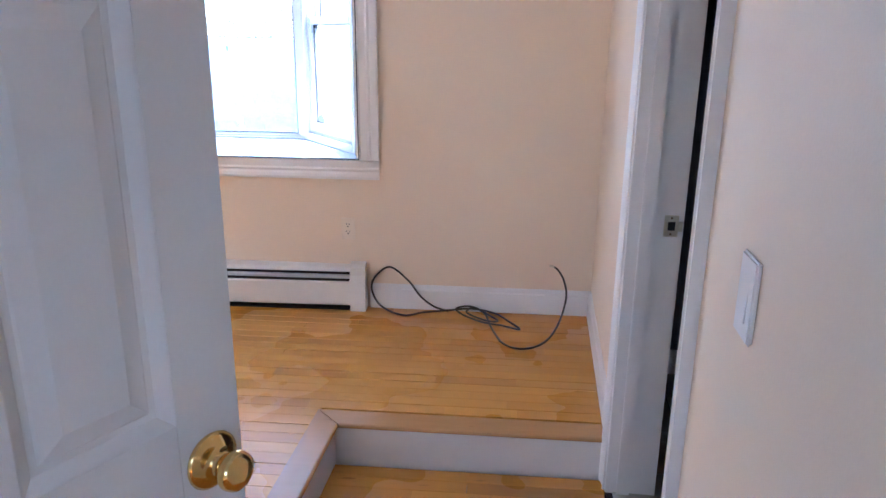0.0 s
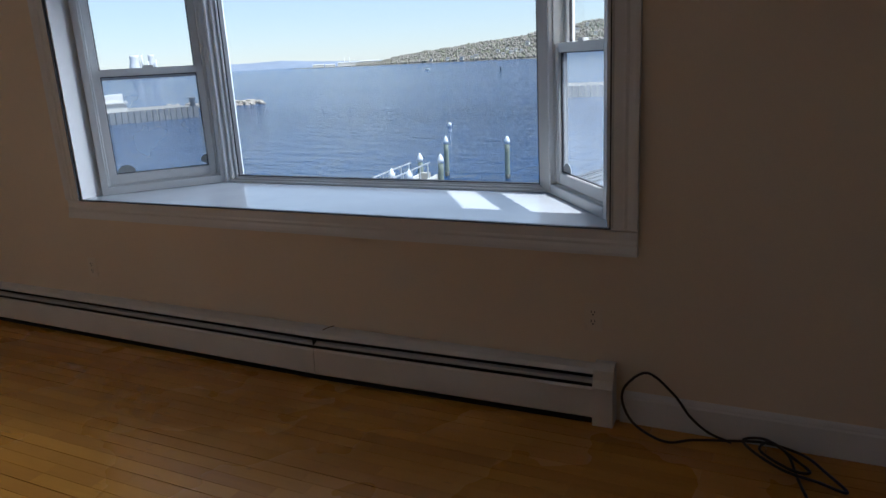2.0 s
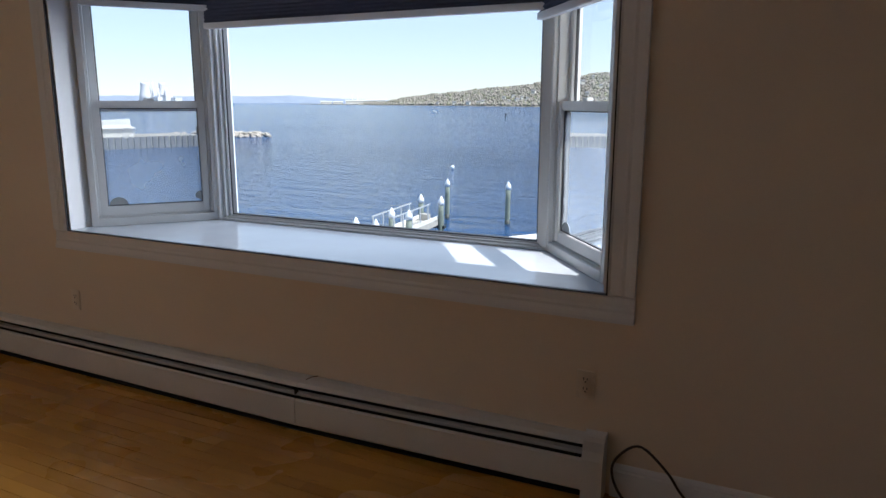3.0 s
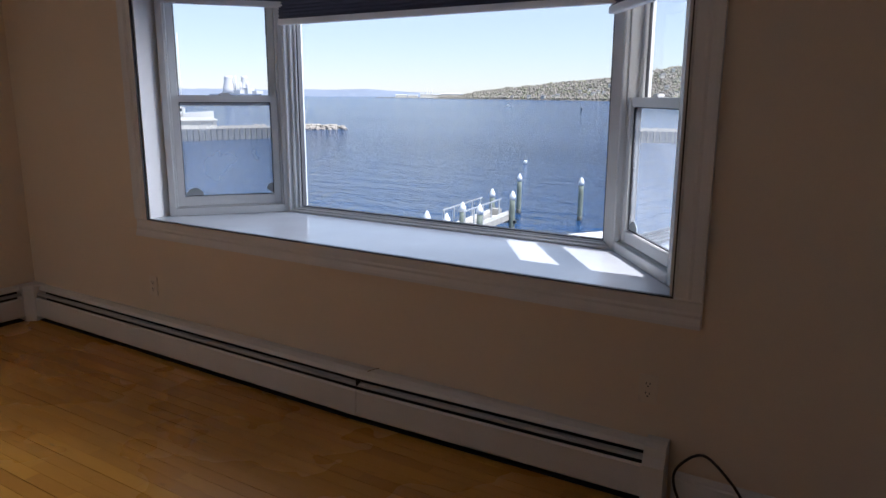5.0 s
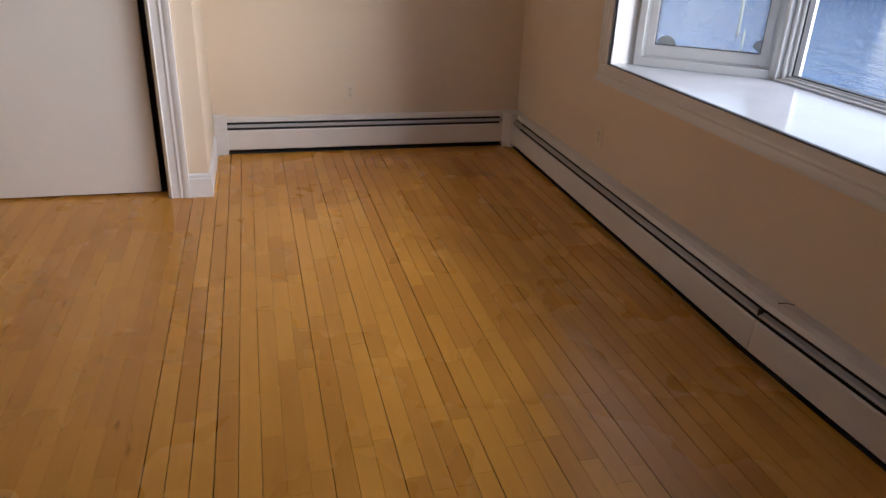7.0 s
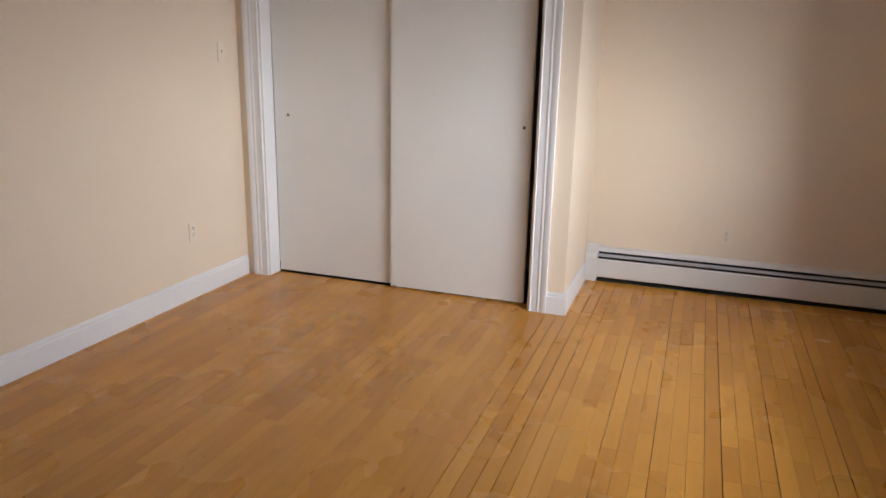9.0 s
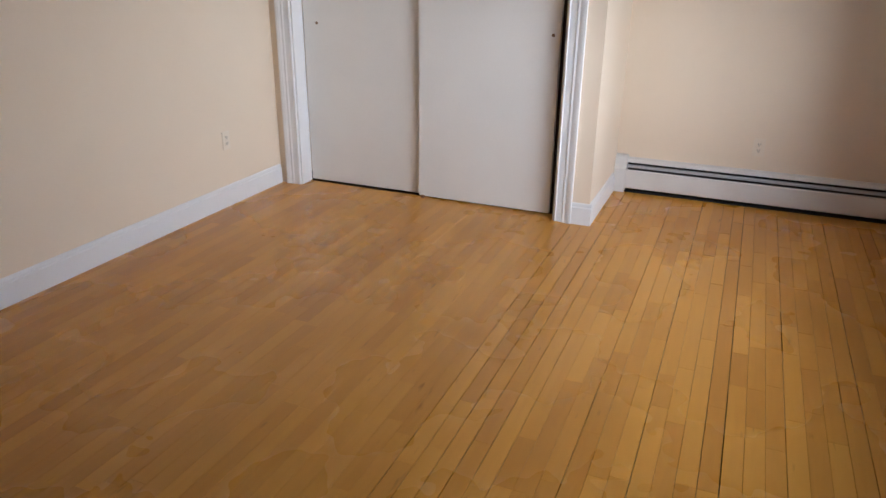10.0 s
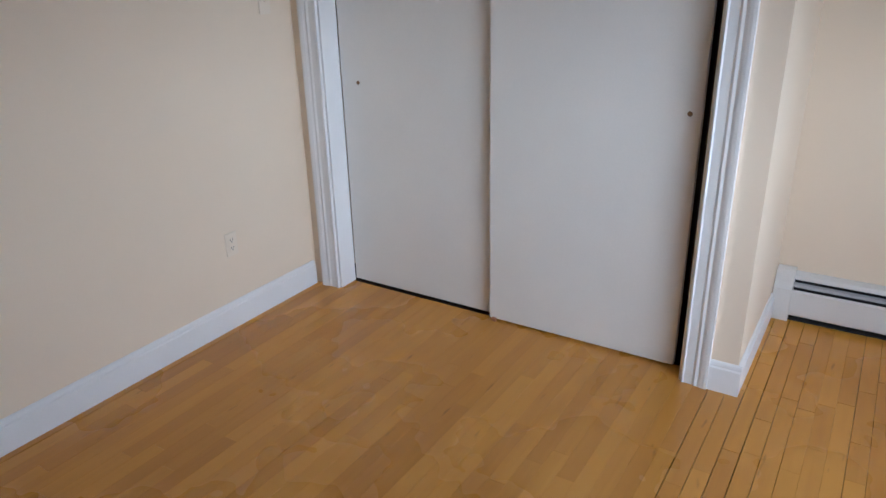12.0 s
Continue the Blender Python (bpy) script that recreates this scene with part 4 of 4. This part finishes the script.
for i in range(9):
    x = -7 + i * 1.75
    f = 1 - max(0, (i - 4) / 4.3) ** 2
    up = 0.25 * max(0, i - 3) * 0.35
    rows_.append([bm.verts.new((x, yy * f, zz)) for yy, zz in ((-2.0, 2.3 + up), (-1.7, 0.9 + up * 0.6), (0, 0.35 + up * 0.6), (1.7, 0.9 + up * 0.6), (2.0, 2.3 + up))])
for a, b in zip(rows_, rows_[1:]):
    for k in range(4):
        bm.faces.new((a[k], b[k], b[k + 1], a[k + 1]))
    bm.faces.new((a[4], b[4], b[0], a[0]))
bm.faces.new(rows_[0])
part("hull", bm, HULL, boat)
part("keel_block", boxes((-4, 3, -0.3, 0.3, 0, 0.6)), SHEET, boat)
part("cabin", boxes((-5, 1.5, -1.4, 1.4, 2.2, 3.6), (-4, -0.5, -1.2, 1.2, 3.6, 4.5), bevel=0.2), HULL, boat)
part("windscreen", boxes((-4.4, 1.0, -1.44, 1.44, 2.8, 3.3)), TINT, boat)
mast = thing("flag_mast", "tall slim white mast on the wharf", "mast", Matrix.Translation(polar(-52.0, 141, -4.35)))
part("pole", lathe([(0.10, 0), (0.05, 16.6)], None, 10), HULL, mast)
part("collar", lathe([(0.16, 0), (0.14, 0.3)], pose(0, 0, 5.2), 10), HULL, mast)

rv, rf = [], []
for i in range(300):
    c = Vector((-122, 118, 0)).lerp(Vector((-107.0, 131.4, 0)), rnd.random() ** 0.9)
    off = rnd.gauss(0, 1.0)
    c += Vector((off, -off, 0))
    big = rnd.uniform(0.28, 0.65)
    z = WATERZ + max(0.0, 0.95 - abs(off) * 0.45) * rnd.uniform(0.3, 1.0)
    n0 = len(rv)
    for v in bv:
        w = 1 + rnd.uniform(-0.3, 0.3)
        rv.append(c + Vector((v.x * big * w * 1.2, v.y * big * w, z + v.z * big * w * 0.7)))
    rf += [[j + n0 for j in f] for f in bf]
data = bpy.data.meshes.new("breakwater_rocks")
data.from_pydata(rv, [], rf)
data.materials.append(ROCK)
tagged(new("breakwater_rocks", data), "low breakwater of pale tumbled rocks", "rocks", "", "stuff")
dolphin = thing("wharf_end", "dark bollard at the end of the wharf", "bollard", Matrix.Translation((-93.6, 97.0, -4.35)))
part("post", lathe([(0.5, 0), (0.45, 1.3), (0.6, 1.35), (0.6, 1.6)], None, 12), SHEET, dolphin)

# pilings


def piling(x, y, top, lean=(0.0, 0.0), r=0.155):
    ob = thing("piling", "grey-green wooden piling with a white conical cap", "piling", Matrix.Translation((x, y, WATERZ)) @ pose(0, 0, 0, lean[0], lean[1], 0), "dock pilings")
    h = top - WATERZ
    part("trunk", lathe([(r * 1.08, -1.2), (r * 1.04, 0.3), (r, h * 0.6), (r * 0.95, h - 0.45)], None, 14), PILE, ob)
    part("wet_foot", lathe([(r * 1.10, -0.5), (r * 1.07, 0.28)], None, 14), WET, ob, "dark wet foot")
    part("cap", lathe([(r * 1.08, h - 0.52), (r * 1.12, h - 0.30), (r * 0.55, h - 0.12), (0.015, h)], None, 14), CAPW, ob, "white conical cap")


for x, y, top, lean in ((-15.07, 44.6, -3.45, (0.5, 0.8)), (-19.58, 45.04, -3.52, (1.0, 1.2)), (-16.44, 37.8, -3.66, (0, 0.6)), (-17.97, 38.3, -3.70, (0, 0)),
                        (-15.65, 32.7, -3.70, (0, 0)), (-16.75, 32.9, -3.70, (0, 0)), (-15.70, 29.7, -3.75, (0, 0)), (-16.85, 29.8, -3.75, (0, 0))):
    piling(x, y, top, lean)

# pier with railings
PA, PB = Vector((-15.4, 22.0)), Vector((-17.2, 37.9))
pd = (PB - PA).normalized()
pm = Matrix.Translation((PA.x, PA.y, 0)) @ pose(0, 0, 0, 0, 0, math.degrees(math.atan2(pd.y, pd.x)))
PL = (PB - PA).length
pier = thing("pier", "narrow weathered wooden pier with metal handrails", "pier")
for k in range(int(PL / 0.2)):
    part("deck_board", boxes((k * 0.2, k * 0.2 + 0.185, -0.6, 0.6, -5.06, -5.0)), PLANK, pier, m=pm)
for yy in (-0.55, 0.55):
    part("stringer", boxes((0, PL, yy - 0.06, yy + 0.06, -5.32, -5.065)), PLANK, pier, m=pm)
    part("kerb_board", boxes((8.2, PL - 0.2, yy - 0.03, yy + 0.03, -4.998, -4.80)), BLEACH, pier, m=pm)
    part("top_rail", boxes((9.6, PL - 1.4, yy - 0.03, yy + 0.03, -4.02, -3.95), bevel=0.01), ALU, pier, m=pm)
    for k in range(5):
        part("rail_post", boxes((9.7 + k * 1.15, 9.76 + k * 1.15, yy - 0.03, yy + 0.03, -4.99, -4.02)), ALU, pier, m=pm)
part("cross_beam", boxes((PL - 0.3, PL - 0.05, -1.0, 1.0, -5.5, -5.33)), WET, pier, m=pm)
part("bench_box", boxes((PL - 0.9, PL - 0.5, -0.25, 0.3, -4.998, -4.65), bevel=0.02), PLANK, pier, m=pm)

# bleached deck below the window
dm = Matrix.Translation((-9.85, 22.68, -3.2)) @ pose(0, 0, 0, 0, 0, 54.6)
lower_deck = thing("boat_deck", "bleached wooden boat deck in bright sun", "deck")
for k in range(46):
    part("deck_board", boxes((-1.2, 15.0, -0.02 - (k + 1) * 0.22, -0.02 - k * 0.22 - 0.02, -0.05, 0.0)), BLEACH, lower_deck, m=dm)
for x in (0.5, 7, 14):
    for yy in (-1.0, -9.0):
        part("deck_post", boxes((x - 0.15, x + 0.15, yy - 0.15, yy + 0.15, -4.0, -0.052)), PILE, lower_deck, m=dm)

# buoys and marker
buoy = thing("mooring_buoy", "white round mooring buoy floating on the river", "buoy", Matrix.Translation((-35.2, 78.4, WATERZ)) @ Matrix.Scale(0.65, 4))
part("float", lathe([(0.05, -0.2), (0.26, -0.1), (0.36, 0.12), (0.33, 0.34), (0.2, 0.5), (0.05, 0.56)], None, 18), CAPW, buoy)
part("ring", lathe([(0.04, 0.55), (0.03, 0.66)], None, 8), WET, buoy)
marker = thing("channel_marker", "dark channel marker post standing in the river", "marker", Matrix.Translation((-137, 354.5, WATERZ)) @ Matrix.Scale(0.55, 4))
part("post", lathe([(0.5, -0.5), (0.45, 2.0), (0.8, 2.1), (0.7, 3.4), (0.2, 3.9)], None, 12), WET, marker)
skiff = thing("skiff", "small white skiff far out on the river", "boat", Matrix.Translation((-247, 487, WATERZ)))
part("hull", boxes((-2.2, 2.2, -0.8, 0.8, -0.1, 0.7), bevel=0.25), HULL, skiff)
part("console", boxes((-0.5, 0.5, -0.4, 0.4, 0.7, 1.5), bevel=0.1), HULL, skiff)
piling(-53.4, 43.0, -2.6, (0, 0), 0.13)
pole = thing("mooring_stake", "thin grey stake standing in the near water", "post", Matrix.Translation((-43.2, 36.1, WATERZ)))
part("stake", lathe([(0.07, -0.5), (0.06, 1.9)], None, 10), PILE, pole)

# ---------------------------------------------------------------- floors
rng = random.Random(7)
PITCH, SEAM = 0.0645, 2.64
floor = structure("floor", boxes((XW - 0.05, 0.60, YS - 0.05, 2.70, -0.12, -0.021), (XW - 0.05, 0.79, 2.70, 3.68, -0.12, -0.021), (XW - 0.05, 1.95, 3.662, YN + 0.02, -0.12, -0.021)),
                  SUB, "varnished maple strip floor with dark gaps between boards", "floor")
landing = structure("floor_landing", boxes((HALL_X - 0.1, 1.99, -0.55, 3.66, -STEP - 0.12, -STEP - 0.021)), SUB, "varnished wooden landing one step below the room", "floor")
CH = 0.0007


def board_mesh(name, length, width):
    """One strip with eased upper edges."""
    h, b = 0.020, CH
    pts = []
    for z, e in ((-h, 0), (-b, 0), (0, b)):
        pts += [(e, e, z), (length - e, e, z), (length - e, width - e, z), (e, width - e, z)]
    faces = [(8, 9, 10, 11)]
    for r in (0, 4):
        for i in range(4):
            j = (i + 1) % 4
            faces.append((r + i, r + j, r + 4 + j, r + 4 + i))
    return pts, faces


shared = {}


def strip(parent, x0, x1, y, width, z, material, rest=None):
    pts, faces = board_mesh("floor_board", x1 - x0, width)
    if rest is not None:
        k = len(rest[0])
        rest[0].extend([(px + x0, py + y, pz + z) for px, py, pz in pts])
        rest[1].extend([tuple(i + k for i in f) for f in faces])
        return
    key = (round(x1 - x0, 2), round(width, 4))
    if key not in shared:
        data = bpy.data.meshes.new("floor_board")
        data.from_pydata(board_mesh("floor_board", key[0], key[1])[0], [], faces)
        data.materials.append(material)
        shared[key] = data
    ob = new("floor_board", shared[key])
    ob.location = (x0, y, z)
    ob.parent = parent


rest = ([], [])
count = 0
y = YS + 0.018 + 0.032 - PITCH
row = 0
while y < YN - 0.004:
    loose = y > SEAM - 0.02
    gap = rng.choice((0.0003, 0.0006, 0.0010, 0.0015, 0.0020, 0.0025, 0.0031)) if loose else rng.choice((0.0, 0.0001, 0.0002))
    if abs(y + PITCH - SEAM) < PITCH / 2 or row == 0:
        gap = 0.0026 if row else 0.004
    wide = min(PITCH - gap, YN - 0.002 - y)
    lo = CLX - 0.11 if y < STUB - 0.03 else XW + 0.004
    hi = HALL_X - 0.02 if y < 2.66 else 0.765 if y < 3.737 - 0.03 else east_x(y) - 0.002
    x = lo
    while x < hi - 0.01:
        want = rng.uniform(0.22, 0.85) if loose else rng.uniform(0.35, 1.2)
        end = x + round(want, 2)
        if end > hi - 0.22:
            end = hi
        near = y > 2.0 and x > -2.9
        butt = rng.choice((0.0006, 0.0012, 0.0020)) if loose else rng.choice((0.0001, 0.0002, 0.0006))
        if near and count < 300:
            strip(floor, x, end - butt, y, wide, rng.uniform(-0.0006, 0.0), OAK)
            count += 1
        else:
            strip(floor, x, end - butt, y, wide, rng.uniform(-0.0004, 0.0), OAK, rest)
        x = end
    y += PITCH
    row += 1
data = bpy.data.meshes.new("far_boards")
data.from_pydata(rest[0], [], rest[1])
data.materials.append(OAK)
far = new("far_boards", data)
far.parent = floor
tagged(far, kind="stuff")

# landing boards and the step's nosing and risers
y = -0.5
while y < 3.60:
    lo, hi = (HALL_X, 1.86) if y < 2.66 else (0.812, east_x(y))
    hi = (east_x(y) + (0.13 if 2.56 < y < 3.49 else 0)) if y > 0 else 1.66
    wide = min(PITCH - 0.001, 3.642 - y)
    cut = rng.uniform(lo + 0.25, hi - 0.25)
    for a, b in ((lo, cut), (cut, hi - 0.003)):
        strip(landing, a, b - 0.001, y, wide, -STEP + rng.uniform(-0.0004, 0), OAK)
    y += PITCH

NOSE = [(0.0, 0.0), (0.0, -0.020), (0.090, -0.020), (0.100, -0.017), (0.105, -0.010), (0.103, -0.003), (0.097, 0.0005), (0.010, 0.0005)]
nose = structure("step_nosing", bmesh.new(), NOSING, "rounded varnished wooden nosing mitred round the step", "step")


def nosing(p, q, u, mitre0=0.0, mitre1=0.0):
    """A nosing board from p to q with its front towards u, ends cut back at the front by the mitres."""
    p, q, u = Vector((*p, 0)), Vector((*q, 0)), Vector((*u, 0))
    d = (q - p).normalized()
    bm = bmesh.new()
    a = [bm.verts.new(p + u * s + d * (mitre0 * s / 0.105) + Vector((0, 0, v))) for s, v in NOSE]
    b = [bm.verts.new(q + u * s - d * (mitre1 * s / 0.105) + Vector((0, 0, v))) for s, v in NOSE]
    k = len(NOSE)
    for i in range(k):
        bm.faces.new((a[i], a[(i + 1) % k], b[(i + 1) % k], b[i]))
    bm.faces.new(a[::-1])
    bm.faces.new(b)
    part("nosing_board", bm, NOSING, nose)


nosing((0.760, 3.735), (east_x(3.68), 3.735), (0, -1), mitre0=0.105)
nosing((0.760, 3.733), (0.722, 2.66), (1, 0), mitre0=0.105)
nosing((HALL_X - 0.02, 2.66), (HALL_X - 0.02, HALL_Y + 0.11), (1, 0))
structure("step_riser", boxes((0.847, east_x(3.64) - 0.001, 3.643, 3.661, -STEP - 0.02, -0.0205), (0.56, 0.81, 2.64, 2.66, -STEP - 0.02, -0.0205),
                              (HALL_X + 0.06, HALL_X + 0.078, HALL_Y + 0.11, 2.64, -STEP - 0.02, -0.0205)), TRIM, "white painted risers of the single step", "step")
structure("step_riser", slab([(0.791, 2.66), (0.809, 2.66), (0.847, 3.661), (0.829, 3.661)], -STEP - 0.02, -0.0205), TRIM, "white painted side riser of the step", "step")
# tiles of the side room
for i in range(5):
    for j in range(9):
        t = part("tile", boxes((0.02 + i * 0.305, 0.02 + i * 0.305 + 0.300, -2.98 + j * 0.305, -2.98 + j * 0.305 + 0.300, -STEP, -STEP + 0.006)), TILE, bpy.data.objects["floor_side_room"])
